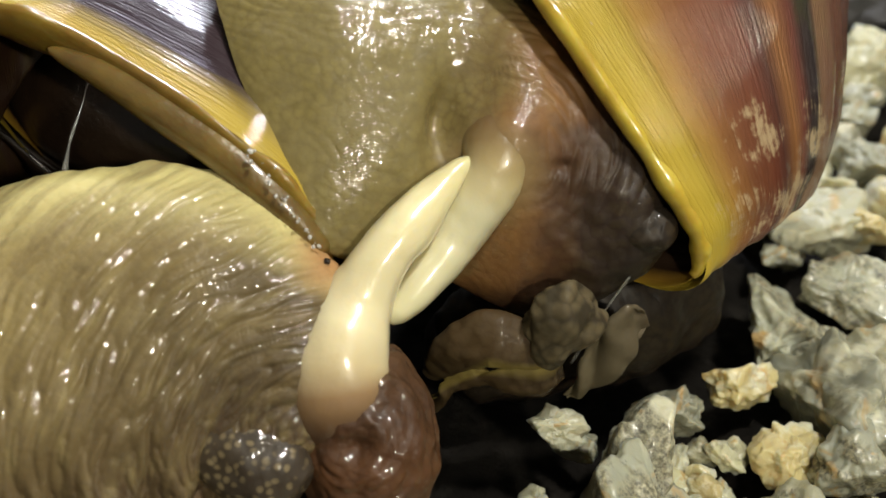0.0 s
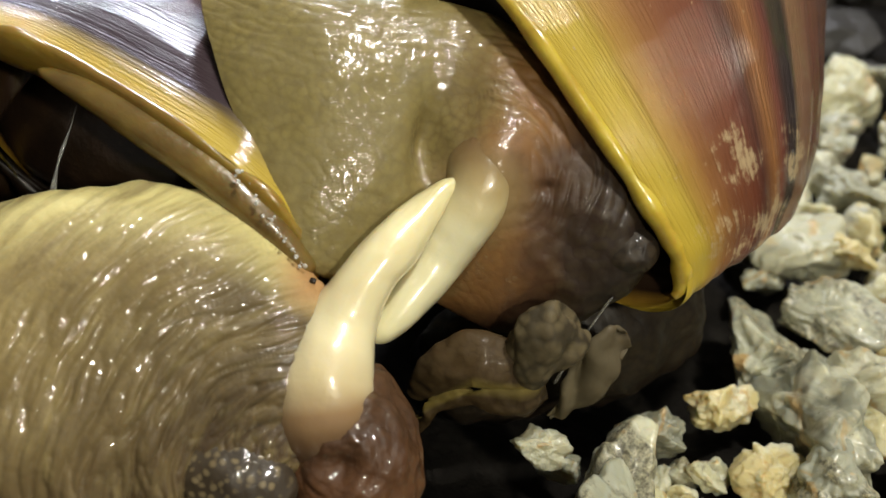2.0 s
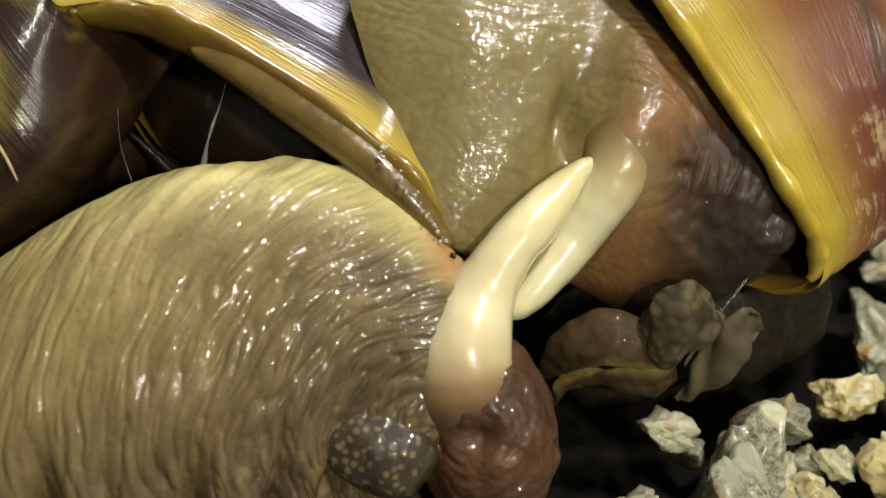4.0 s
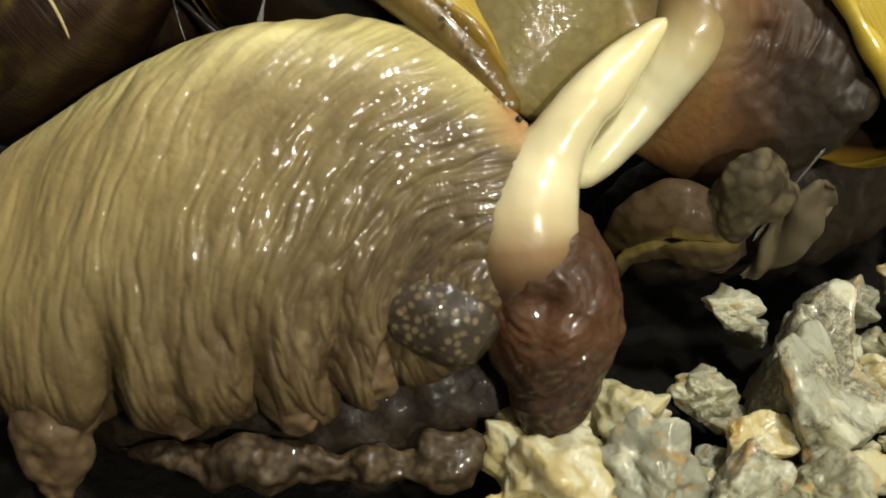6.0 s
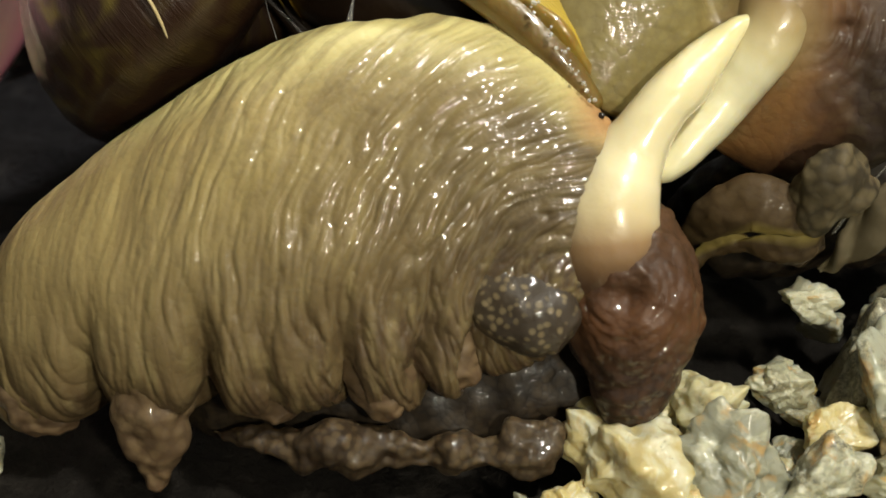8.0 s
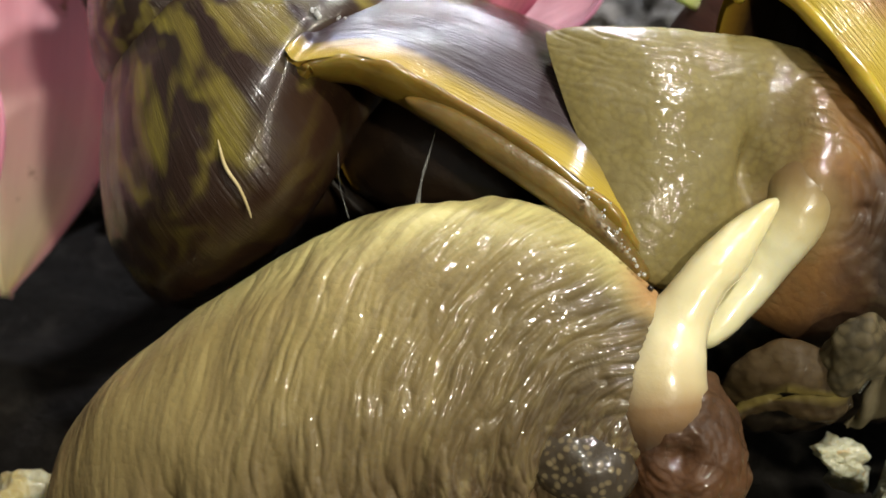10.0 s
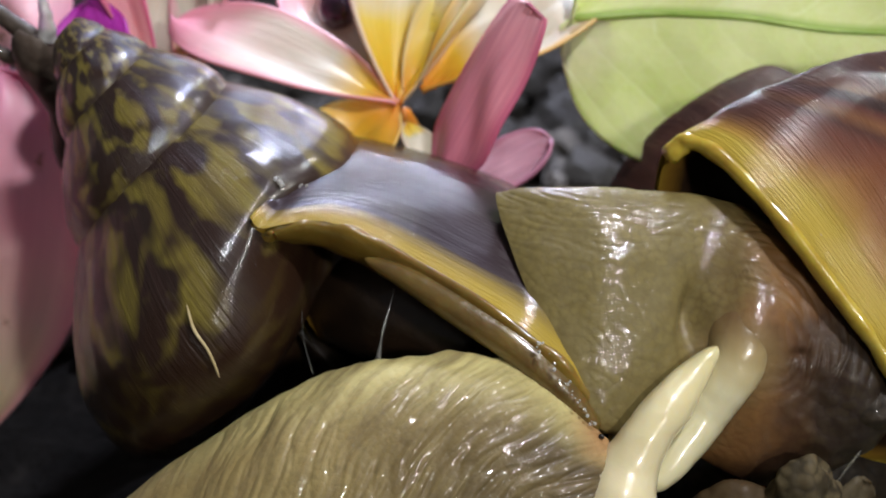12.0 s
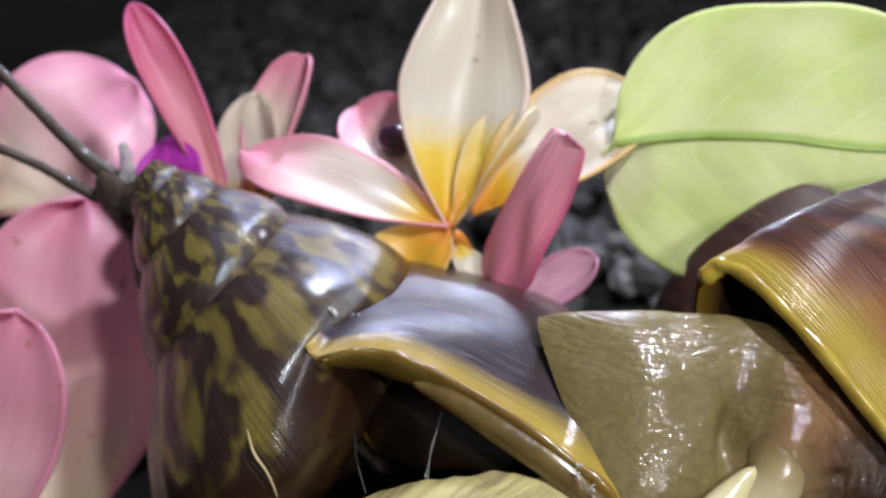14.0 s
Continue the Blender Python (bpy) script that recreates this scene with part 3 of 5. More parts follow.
def leaf_mat():
    k = Mat("lime_leaf")
    uv = k.coords("UV")
    u, v, _ = k.split(uv)
    ob = k.coords()
    d = k.math("ABSOLUTE", k.math("SUBTRACT", k.math("MULTIPLY", v, 2.0), 1.0))
    side = k.math("ADD", k.math("MULTIPLY", u, 5.0), k.math("MULTIPLY", d, -2.2))
    vein = k.math("ABSOLUTE", k.math("SUBTRACT", k.math("FRACT", k.math("ADD", side, k.math("MULTIPLY", k.noise(ob, 60, 3), 0.8))), 0.5))
    net = k.voronoi(ob, 260, "DISTANCE_TO_EDGE")
    col = k.ramp(k.noise(ob, 70, 5, 0.6), [(0.3, (0.52, 0.62, 0.19)), (0.7, (0.68, 0.74, 0.38))])
    col = k.mix(k.ramp(net, [(0.0, 0.2), (0.10, 0.0)]), col, (0.66, 0.76, 0.38))
    col = k.mix(k.ramp(vein, [(0.0, 0.4), (0.07, 0.0)]), col, (0.68, 0.78, 0.40))
    col = k.mix(k.ramp(d, [(0.0, 0.9), (0.05, 0.0)]), col, (0.26, 0.40, 0.05))
    n = k.bump(vein, 0.25, 0.0008)
    n = k.bump(k.noise(ob, 90, 4), 0.3, 0.001, n)
    return k.done(col, 0.5, n, Subsurface_Weight=0.5, Subsurface_Scale=0.003, Subsurface_Radius=(0.7, 1.0, 0.4), Coat_Weight=0.05, Coat_Roughness=0.3)


M_leaf = leaf_mat()
k = Mat("leaf_midrib")
M_midrib = k.done(k.ramp(k.noise(k.coords(), 300, 3), [(0.3, (0.20, 0.32, 0.04)), (0.7, (0.34, 0.46, 0.09))]), 0.45, k.bump(k.noise(k.coords(), 500, 3), 0.3, 0.0003))
k = Mat("slime")
M_slime = k.done((0.9, 0.9, 0.85), 0.05, None, Transmission_Weight=0.9, IOR=1.34, Coat_Weight=0.5, Coat_Roughness=0.05)
k = Mat("slime_bead")
M_bead = k.done((0.85, 0.86, 0.84), 0.08, None, Transmission_Weight=0.6, IOR=1.34, Coat_Weight=1.0, Coat_Roughness=0.06)
k = Mat("straw")
M_straw = k.done(k.ramp(k.noise(k.coords(), 500, 3), [(0.3, (0.50, 0.38, 0.17)), (0.7, (0.70, 0.60, 0.36))]), 0.5, k.bump(k.noise(k.coords(), 900, 2), 0.4, 0.0003))
k = Mat("berry_skin")
M_berry = k.done(k.ramp(k.noise(k.coords(), 300, 3), [(0.35, (0.035, 0.006, 0.025)), (0.65, (0.08, 0.015, 0.05))]), 0.2, k.bump(k.noise(k.coords(), 500, 2), 0.15, 0.0003), Coat_Weight=1.0, Coat_Roughness=0.05)
k = Mat("eye_black")
M_eye = k.done((0.02, 0.015, 0.012), 0.2)

# ---- ground ----
def ground():
    bm = bmesh.new()
    bmesh.ops.create_grid(bm, x_segments=120, y_segments=120, size=0.30)
    for v in bm.verts:
        p = v.co
        v.co.z = 0.004 * nz(p.x * 60, p.y * 60) + 0.002 * nz(p.x * 200, p.y * 200) - 0.004
    rim = [e for e in bm.edges if e.is_boundary]
    res = bmesh.ops.extrude_edge_only(bm, edges=rim)
    for v in [g for g in res["geom"] if isinstance(g, bmesh.types.BMVert)]:
        v.co.x, v.co.y, v.co.z = v.co.x * 60, v.co.y * 60, -0.004
    me = bpy.data.meshes.new("ground")
    bm.to_mesh(me)
    bm.free()
    ob = part("ground", me, M_soil)
    tagged(ob, "dark wet soil under scattered crushed gravel", "ground", kind="structure")


ground()


def stone_mesh(seed, fine, flat=0.78):
    """A crushed stone of unit size: a ball cut by random planes, rounded and pitted."""
    rng = random.Random(seed)
    bm = bmesh.new()
    bmesh.ops.create_icosphere(bm, subdivisions=6 if fine else 4, radius=1.0)
    planes = []
    for _ in range(9):
        d = V((rng.gauss(0, 1), rng.gauss(0, 1), rng.gauss(0, 1))).normalized()
        planes.append((d, rng.uniform(0.40, 0.82)))
    sx, sy, sz = rng.uniform(0.8, 1.1), rng.uniform(0.6, 0.9), rng.uniform(0.5, flat)
    for v in bm.verts:
        d = v.co.normalized()
        r = 1.0
        for nrm, h in planes:
            c = d.dot(nrm)
            if c > 0.05:
                r = min(r, h / c)
        q = d * 2.2 + V((seed * 3.1, 0, 0))
        r *= 1 + 0.26 * noise.noise(q) - 0.12 * abs(noise.noise(q * 1.5)) + 0.05 * noise.noise(q * 2.8) - 0.025 * abs(noise.noise(q * 4.6))
        if fine:
            r *= 1 + 0.015 * noise.noise(q * 14) - 0.012 * abs(noise.noise(q * 21)) - 0.16 * max(0.0, noise.noise(q * 5.5 + V((9, 0, 0))) - 0.45)
        v.co = V((d.x * r * sx, d.y * r * sy, d.z * r * sz))
    for f in bm.faces:
        f.smooth = True
    bmesh.ops.smooth_vert(bm, verts=bm.verts, factor=0.3, use_axis_x=True, use_axis_y=True, use_axis_z=True)
    me = bpy.data.meshes.new("gravel_stone")
    bm.to_mesh(me)
    bm.free()
    me.materials.append(M_stone)
    return me


STONES = [stone_mesh(n, True) for n in range(12)]
SMALL = [stone_mesh(n + 12, False) for n in range(12)]


def stone(n, x, y, z, size, rot, label="angular pale crushed gravel stone lying on dark soil", mat=None, kit=None):
    kit = kit or SMALL
    ob = new("gravel_stone", kit[n % len(kit)])
    ob.matrix_world = pose(x * CM, y * CM, z * CM, *rot) @ Matrix.Diagonal((size * CM, size * CM, size * CM, 1))
    if mat:
        ob.material_slots[0].link = "OBJECT"
        ob.material_slots[0].material = mat
    return tagged(ob, label, "stone", "gravel stones beside the snails")


def keep_clear(x, y):
    """True under the snails and their flowers."""
    return (-0.6 < x < 1.5 and -1.1 < y < 1.2) or (2.1 < x < 3.9 and 1.6 < y < 4.5) or (-7.9 < x < 0.9 and -3.0 < y < 4.0) or (0.4 < x < 5.2 and 0.9 < y < 7.5 and y > 0.9 + 0.15 * (x - 0.9)) and x < 4.4


# stones that stand out, then the rest of the bed
NAMED = [(0, -0.02, -1.71, 0.45, 0.95, "A"), (5, 1.04, -1.64, 0.50, 0.86, ""), (10, 0.86, -0.90, 0.35, 0.68, ""), (3, 1.54, -0.42, 0.50, 0.55, ""), (8, 1.75, 0.63, 0.85, 0.40, ""),
         (1, 2.64, 0.36, 0.32, 1.12, "S"), (6, 2.81, -0.47, 0.40, 0.96, "G"), (11, 2.04, -0.79, 0.30, 0.53, "A"), (4, 1.91, -1.59, 0.40, 0.57, "G"), (9, 0.30, -0.98, 0.25, 0.5, ""),
         (2, 2.77, -1.51, 0.40, 0.66, ""), (7, -0.48, -2.25, 0.20, 0.41, "A"), (0, 0.65, -2.13, 0.35, 0.42, "A"), (5, -0.91, -2.39, 0.10, 0.33, ""), (10, 1.34, -2.02, 0.30, 0.37, "G"),
         (3, 4.06, 2.19, 0.40, 0.67, "A"), (8, 5.14, 1.98, 0.40, 1.19, ""), (1, 5.80, 2.74, 0.50, 0.79, ""), (6, 4.67, 3.34, 0.35, 0.94, "G"), (11, 5.67, 4.28, 0.40, 1.04, "G"),
         (4, 5.58, 5.98, 0.40, 1.00, ""), (9, 6.38, 5.86, 0.50, 0.59, "A"), (2, 7.27, 11.32, 0.50, 1.06, ""), (7, 6.86, 9.52, 0.40, 0.67, "G"), (0, 6.72, 7.66, 0.50, 0.75, ""),
         (5, 4.54, 1.13, 0.30, 0.59, "A"), (10, 5.28, 0.87, 0.40, 0.74, "G"), (3, 3.13, 1.61, 0.30, 0.65, ""), (10, -8.25, -1.70, 0.10, 0.79, ""), (0, -7.40, -2.90, -0.10, 0.66, "")]
KINDS = {"": (None, "angular pale crushed gravel stone lying on dark soil"), "S": (M_speckle, "cream crushed gravel stone with grey gritty patches on soil"), "A": (M_amber, "yellow-brown quartz gravel stone lying on dark soil"), "G": (M_greystone, "rough grey crushed gravel stone lying on dark soil")}
rng = random.Random(5)
for n, x, y, z, s, kind in NAMED:
    stone(n, x, y, z, s, (rng.uniform(-40, 40), rng.uniform(-40, 40), rng.uniform(0, 360)), KINDS[kind][1], KINDS[kind][0], STONES)
placed = [(x, y, s) for _, x, y, _, s, _ in NAMED]
count = 0
for trial in range(9000):
    x, y = (rng.uniform(-1.2, 5), rng.uniform(-5, 2)) if trial % 3 == 0 else (rng.uniform(-0.5, 11), rng.uniform(-5, 13))
    s = rng.uniform(0.25, 0.8) if y < 5 else rng.uniform(0.4, 1.0)
    if keep_clear(x, y) or any((x - a) ** 2 + (y - b) ** 2 < (0.5 * (s + c)) ** 2 for a, b, c in placed):
        continue
    placed.append((x, y, s))
    stone(rng.randrange(12), x, y, s * 0.25 + rng.uniform(-0.1, 0.15), s, (rng.uniform(-60, 60), rng.uniform(-60, 60), rng.uniform(0, 360)))
    count += 1
    if count > 270:
        break


for trial in range(4000):
    x, y, s = rng.uniform(-1.6, 4.5), rng.uniform(-4, 1.4), rng.uniform(0.2, 0.42)
    if keep_clear(x, y) and not (x > -1.2 and y < -2.2) or any((x - a) ** 2 + (y - b) ** 2 < (0.36 * (s + c)) ** 2 for a, b, c in placed):
        continue
    placed.append((x, y, s))
    stone(rng.randrange(12), x, y, s * 0.3 - 0.05, s, (rng.uniform(-60, 60), rng.uniform(-60, 60), rng.uniform(0, 360)))
    count += 1
    if count > 360:
        break


def far_gravel():
    """The bed beyond, too small and dark to count."""
    rng = random.Random(9)
    verts, faces = [], []
    bm = bmesh.new()
    bmesh.ops.create_icosphere(bm, subdivisions=2, radius=1.0)
    base = [v.co.copy() for v in bm.verts]
    tris = [[v.index for v in f.verts] for f in bm.faces]
    bm.free()
    for i in range(3600):
        x, y = rng.uniform(-40, 34), rng.uniform(-6, 70)
        if keep_clear(x, y) or (x < -6 and y < 6.5) or (-1 < x < 10.5 and -5 < y < 12.5) or (x > -8 and y < 4):
            continue
        s = rng.uniform(0.25, 0.9) * (1 + max(0, y - 10) * 0.02)
        m = Euler((rng.uniform(0, 6), rng.uniform(0, 6), rng.uniform(0, 6))).to_matrix()
        k0 = len(verts)
        off = V((rng.random() * 50, 0, 0))
        for p in base:
            r = s * (1 + 0.45 * noise.noise(p * 1.6 + off))
            q = m @ V((p.x * r, p.y * r * 0.8, p.z * r * 0.65))
            verts.append(((x + q.x) * CM, (y + q.y) * CM, (s * 0.2 + q.z) * CM))
        faces += [[a + k0 for a in t] for t in tris]
    me = bpy.data.meshes.new("far_gravel")
    me.from_pydata(verts, [], faces)
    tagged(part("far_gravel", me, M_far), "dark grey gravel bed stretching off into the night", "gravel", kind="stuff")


far_gravel()

# ---- shells ----
def grow(lip, apex, axis, rate, phi):
    """The lip carried back along the coil: turned about the axis and shrunk towards the apex."""
    a = np.array(axis, float)
    a /= np.linalg.norm(a)
    K = np.array([[0, -a[2], a[1]], [a[2], 0, -a[0]], [-a[1], a[0], 0]])
    D = lip - np.array(apex)
    out = []
    for f in phi:
        rot = np.eye(3) - np.sin(f) * K + (1 - np.cos(f)) * K @ K
        out.append(np.array(apex) + np.exp(-rate * f) * (D @ rot.T))
    return np.array(out)


def shell(owner, lip, apex, axis, rate, turns_end, paint, label, wall=0.09, lines=0.012, lip_r=0.07, lip_deep=0.085, span=0.6, hollow=None, flare=None, lip_from=-0.1, lip_paint=None):
    cols = len(lip)
    phi = np.concatenate([np.linspace(0, 2 * np.pi, 240), np.linspace(2 * np.pi, turns_end, 300)[1:]])
    G = grow(lip, apex, axis, rate, phi)
    if flare is not None:
        fade = np.clip(1 - phi / 0.8, 0, 1) ** 2 * (3 - 2 * np.clip(1 - phi / 0.8, 0, 1))
        G = G + (grow(flare, apex, axis, rate, phi) - G) * fade[:, None, None]
        swell = np.exp(-((phi - 0.38) / 0.26) ** 2)[:, None] * np.exp(-((np.arange(cols) / cols - 0.31) / 0.1) ** 2)[None]
        G = G + (swell * 0.27)[..., None] * np.array((0.0, -0.3, 0.95))
    N = grid_normals(G, True)
    centre = G.mean(1, keepdims=True)
    N = N * np.sign(((G - centre) * N).sum(-1).mean())
    ridge = np.array([lines * (nz(f * 11, 0.3) + 0.6 * nz(f * 37, 4.0)) * math.exp(-rate * f) for f in phi])
    wob = np.array([[0.03 * nz(f * 3, 3 * math.cos(j / cols * 6.283), 3 * math.sin(j / cols * 6.283)) for j in range(cols)] for f in phi])
    G = G + N * (ridge[:, None] + wob * np.exp(-rate * phi)[:, None])[..., None]
    if hollow:
        where, way, wide = np.array(hollow[0]), np.array(hollow[1]), hollow[2]
        near = np.exp(-((G - where) ** 2).sum(-1) / wide**2) * np.clip((phi - 3.0) / 0.6, 0, 1)[:, None]
        G = G + near[..., None] * way
    body = part("shell_wall", fix_out(grid_mesh("shell_wall", G, True, False, us=phi)), paint, owner, label)
    cut = 100
    inner = G[:cut] - N[:cut] * wall
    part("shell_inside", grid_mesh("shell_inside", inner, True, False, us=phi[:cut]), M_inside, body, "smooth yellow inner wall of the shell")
    ring = G[0] - N[0] * (lip_deep - 0.03)
    T = np.roll(ring, -1, 0) - np.roll(ring, 1, 0)
    T /= np.linalg.norm(T, axis=1, keepdims=True)
    A = N[0]
    B = np.cross(T, A)
    th = np.linspace(0, 2 * np.pi, 12, endpoint=False)
    rr = np.array([lip_r * (1 + 0.3 * nz(4 * math.cos(j / cols * 6.283), 4 * math.sin(j / cols * 6.283))) for j in range(cols)])
    q = np.arange(cols) / cols
    rr = rr * (0.12 + 0.88 * np.clip((q - lip_from) / 0.09, 0, 1) * np.clip((span + 0.05 - q) / 0.08, 0, 1) + 0.88 * np.clip((q - 0.96) / 0.04, 0, 1) * 0.4)
    L = ring[:, None] + rr[:, None, None] * (lip_deep / lip_r * np.cos(th)[None, :, None] * A[:, None] + 0.8 * np.sin(th)[None, :, None] * B[:, None])
    L = L[: int((span + 0.05) * cols)]
    part("lip", fix_out(grid_mesh("lip", L, True, True)), lip_paint or M_lip, body, "thick glossy yellow rim of the shell mouth")
    return G


def mouth(apex, turn, size, profile, n):
    """A shell's mouth from a profile of (from the axis, below the apex); turn: the shell's own directions (to the lip, to the apex)."""
    p = ring_spline(profile, n)
    return np.array(apex) + size * (p[:, :1] * np.array(turn[0]) - p[:, 1:] * np.array(turn[1]))


snail_l = thing("snail", "mating giant snail with yellow and dark brown flamed shell, tan body", "snail", "mating pair of snails")
snail_r = thing("snail", "mating giant snail with red-brown shell, yellow lip and olive body", "snail", "mating pair of snails")
APEX_L = (-8.304, 2.766, 7.778)
TURN_L = [(0.738, -0.437, 0.514), (-0.553, 0.045, 0.832)]
MOUTH_L = [(0.03, 0.53), (0.22, 0.46), (0.37, 0.58), (0.506, 0.775), (0.535, 0.94), (0.49, 1.04), (0.37, 1.10), (0.2, 1.09), (0.05, 0.97), (0.0, 0.75)]
LIP_R = [(-0.08, 2.9, 5.95), (0.45, 2.6, 6.1), (1.27, 2.0, 5.5), (2.08, 1.5, 4.65), (2.72, 1.2, 3.89), (3.15, 1.1, 3.22), (3.05, 1.1, 2.65), (2.2, 1.8, 2.4), (0.9, 2.9, 3.2), (-0.1, 3.4, 4.6)]
RIM_L = [(0.03, 0.50), (0.18, 0.468), (0.37, 0.622), (0.506, 0.81)] + MOUTH_L[4:]
MOUTH_RING = [tuple(p) for p in mouth(APEX_L, TURN_L, 8.24, MOUTH_L, 10)]
LIP_L = [(-4.98, 1.0, 5.45), (-4.79, 0.72, 5.58), (-4.13, 1.12, 5.51)] + [tuple(p) for p in mouth(APEX_L, TURN_L, 8.24, RIM_L, 10)][2:]
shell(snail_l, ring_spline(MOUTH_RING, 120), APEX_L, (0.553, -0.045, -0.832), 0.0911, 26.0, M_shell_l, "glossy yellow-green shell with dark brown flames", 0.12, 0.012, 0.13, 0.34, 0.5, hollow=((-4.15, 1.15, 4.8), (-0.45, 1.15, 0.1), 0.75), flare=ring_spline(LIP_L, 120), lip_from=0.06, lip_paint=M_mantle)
shell(snail_r, ring_spline(LIP_R, 110), (0.46, 8.13, 5.46), (0.392, -0.77, -0.503), 0.084, 24.0, M_shell_r, "glossy red-brown shell with dark growth streaks", 0.1, 0.03, 0.14, 0.15, 0.54)

part("mantle_fold", fix_out(grid_mesh("mantle_fold", sweep([(-3.7, 1.2, 5.0, 0.06), (-3.1, 1.12, 4.78, 0.16), (-2.4, 0.92, 4.48, 0.21), (-1.8, 0.74, 4.2, 0.22), (-1.3, 0.55, 3.88, 0.2), (-0.9, 0.42, 3.5, 0.14), (-0.7, 0.4, 3.3, 0.08)], 90, 40))), M_fold, snail_l, "brown translucent mantle fold under the shell lip")

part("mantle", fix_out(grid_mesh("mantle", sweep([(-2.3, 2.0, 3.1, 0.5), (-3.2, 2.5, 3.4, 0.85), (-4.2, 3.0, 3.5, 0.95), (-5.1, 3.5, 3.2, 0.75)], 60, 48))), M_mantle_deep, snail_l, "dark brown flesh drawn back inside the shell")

# ---- the front snail's body ----
TOP_A = [(-7.5, -1.7, 0.9), (-7.25, -1.2, 1.5), (-6.6, -0.6, 2.15), (-5.2, -0.1, 3.15), (-4.16, 0.23, 3.83), (-2.9, 0.55, 4.05), (-1.7, 0.7, 3.93), (-0.75, 0.35, 3.35), (-0.3, 0.1, 2.9)]
LOW_A = [(-7.3, -2.2, 0.3), (-6.6, -2.55, 0.32), (-5.7, -2.6, 0.72), (-4.8, -2.5, 0.84), (-3.8, -2.25, 0.87), (-2.6, -1.9, 0.78), (-1.7, -1.45, 0.9), (-0.85, -1.05, 1.4), (-0.35, -0.5, 1.9)]


def body_a():
    n, m = 560, 420
    G = hull(TOP_A, LOW_A, [0.3, 0.62, 0.85, 0.9, 0.85, 0.8, 0.68, 0.5, 0.2], [0.3, 0.8, 1.1, 1.2, 1.2, 1.1, 0.9, 0.6, 0.3], n, m)
    S, R = np.meshgrid(np.linspace(0, 1, n), np.arange(m) / m, indexing="ij")
    x, y, z = G[..., 0], G[..., 1], G[..., 2]
    # folds run in arcs about the root of the tube
    dx, dy, dz = x + 0.55, y + 0.95, z - 1.7
    r = np.sqrt(dx * dx + dy * dy + dz * dz)
    arc = np.arctan2(dz + 0.6 * dy, -dx) * (0.7 + 0.35 * r)
    w = 0.5 * pn(x * 0.8, y * 0.8, z * 0.8) + 0.16 * pn(x * 2.3, y * 2.3, z * 2.3)
    right = step(S, 0.25, 0.62)
    coarse = pads(pn(r * 2.2 + 0.9 * w, arc * 0.7, 1.3), 0.5)
    mid = pads(pn(r * 5.6 + 1.7 * w, arc * 1.0, 7.7), 0.3)
    fine = pads(pn(r * 10.5 + 3.0 * w, arc * 2.6, 3.7), 0.3)
    lump = pn(x * 1.1, y * 1.1, z * 1.1 + 5)
    top = np.minimum(R, 1 - R)
    keep = np.clip((1 - S) / 0.16, 0, 1) * (0.1 + 0.9 * step(top, 0.035, 0.12))
    D = keep * ((0.008 + 0.022 * right) * coarse + (0.004 + 0.032 * right) * mid + (0.003 + 0.022 * right) * fine) + 0.05 * lump
    # the crest is thin and frayed
    D += 0.05 * np.exp(-(top / 0.03) ** 2) * (pn(S * 16, 0.3, 2.0) + 0.6 * pn(S * 43, 0.3, 5.0)) * np.clip((1 - S) / 0.1, 0, 1)
    # the lower hem hangs in lobes with deep creases between
    hang = step(R, 0.27, 0.44) * step(-R, -0.62, -0.5)
    for xc, wide, deep in ((-5.55, 0.16, 0.3), (-4.28, 0.15, 0.42), (-3.55, 0.1, 0.1), (-2.85, 0.12, 0.3), (-2.12, 0.12, 0.34), (-1.62, 0.1, 0.26)):
        D -= deep * hang * np.exp(-((x - xc - 0.10 * pn(z * 2.0, xc)) / wide) ** 2)
    drape = pads(pn(S * 30 + 2 * w, R * 2.0, 6.1), 0.3) - 0.5
    D += 0.032 * step(R, 0.22, 0.4) * drape * np.clip((1 - S) / 0.2, 0, 1)
    D += 0.16 * np.exp(-((R - 0.47) / 0.08) ** 2) * (pn(S * 9, 0.5, 3.0) + 0.5 * pn(S * 21, 0.5, 9.0)) * np.clip((1 - S) / 0.12, 0, 1)
    G = pushed(G, D, True, G.mean((0, 1)))
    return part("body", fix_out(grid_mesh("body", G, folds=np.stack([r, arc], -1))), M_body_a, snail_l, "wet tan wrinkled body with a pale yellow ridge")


body_a()


def lumpy(points, n, m, amp, freq, squash=1.0, ends=(True, True), seed=0.0):
    G = sweep(points, n, m, ends, squash)
    c = spline(points, n)[:, None, :3]
    return displaced(G, lambda s, v, p: amp * nz(p[0] * freq + seed, p[1] * freq, p[2] * freq) + 0.45 * amp * nz(p[0] * freq * 2.6, p[1] * freq * 2.6, p[2] * freq * 2.6 + seed), True, c)


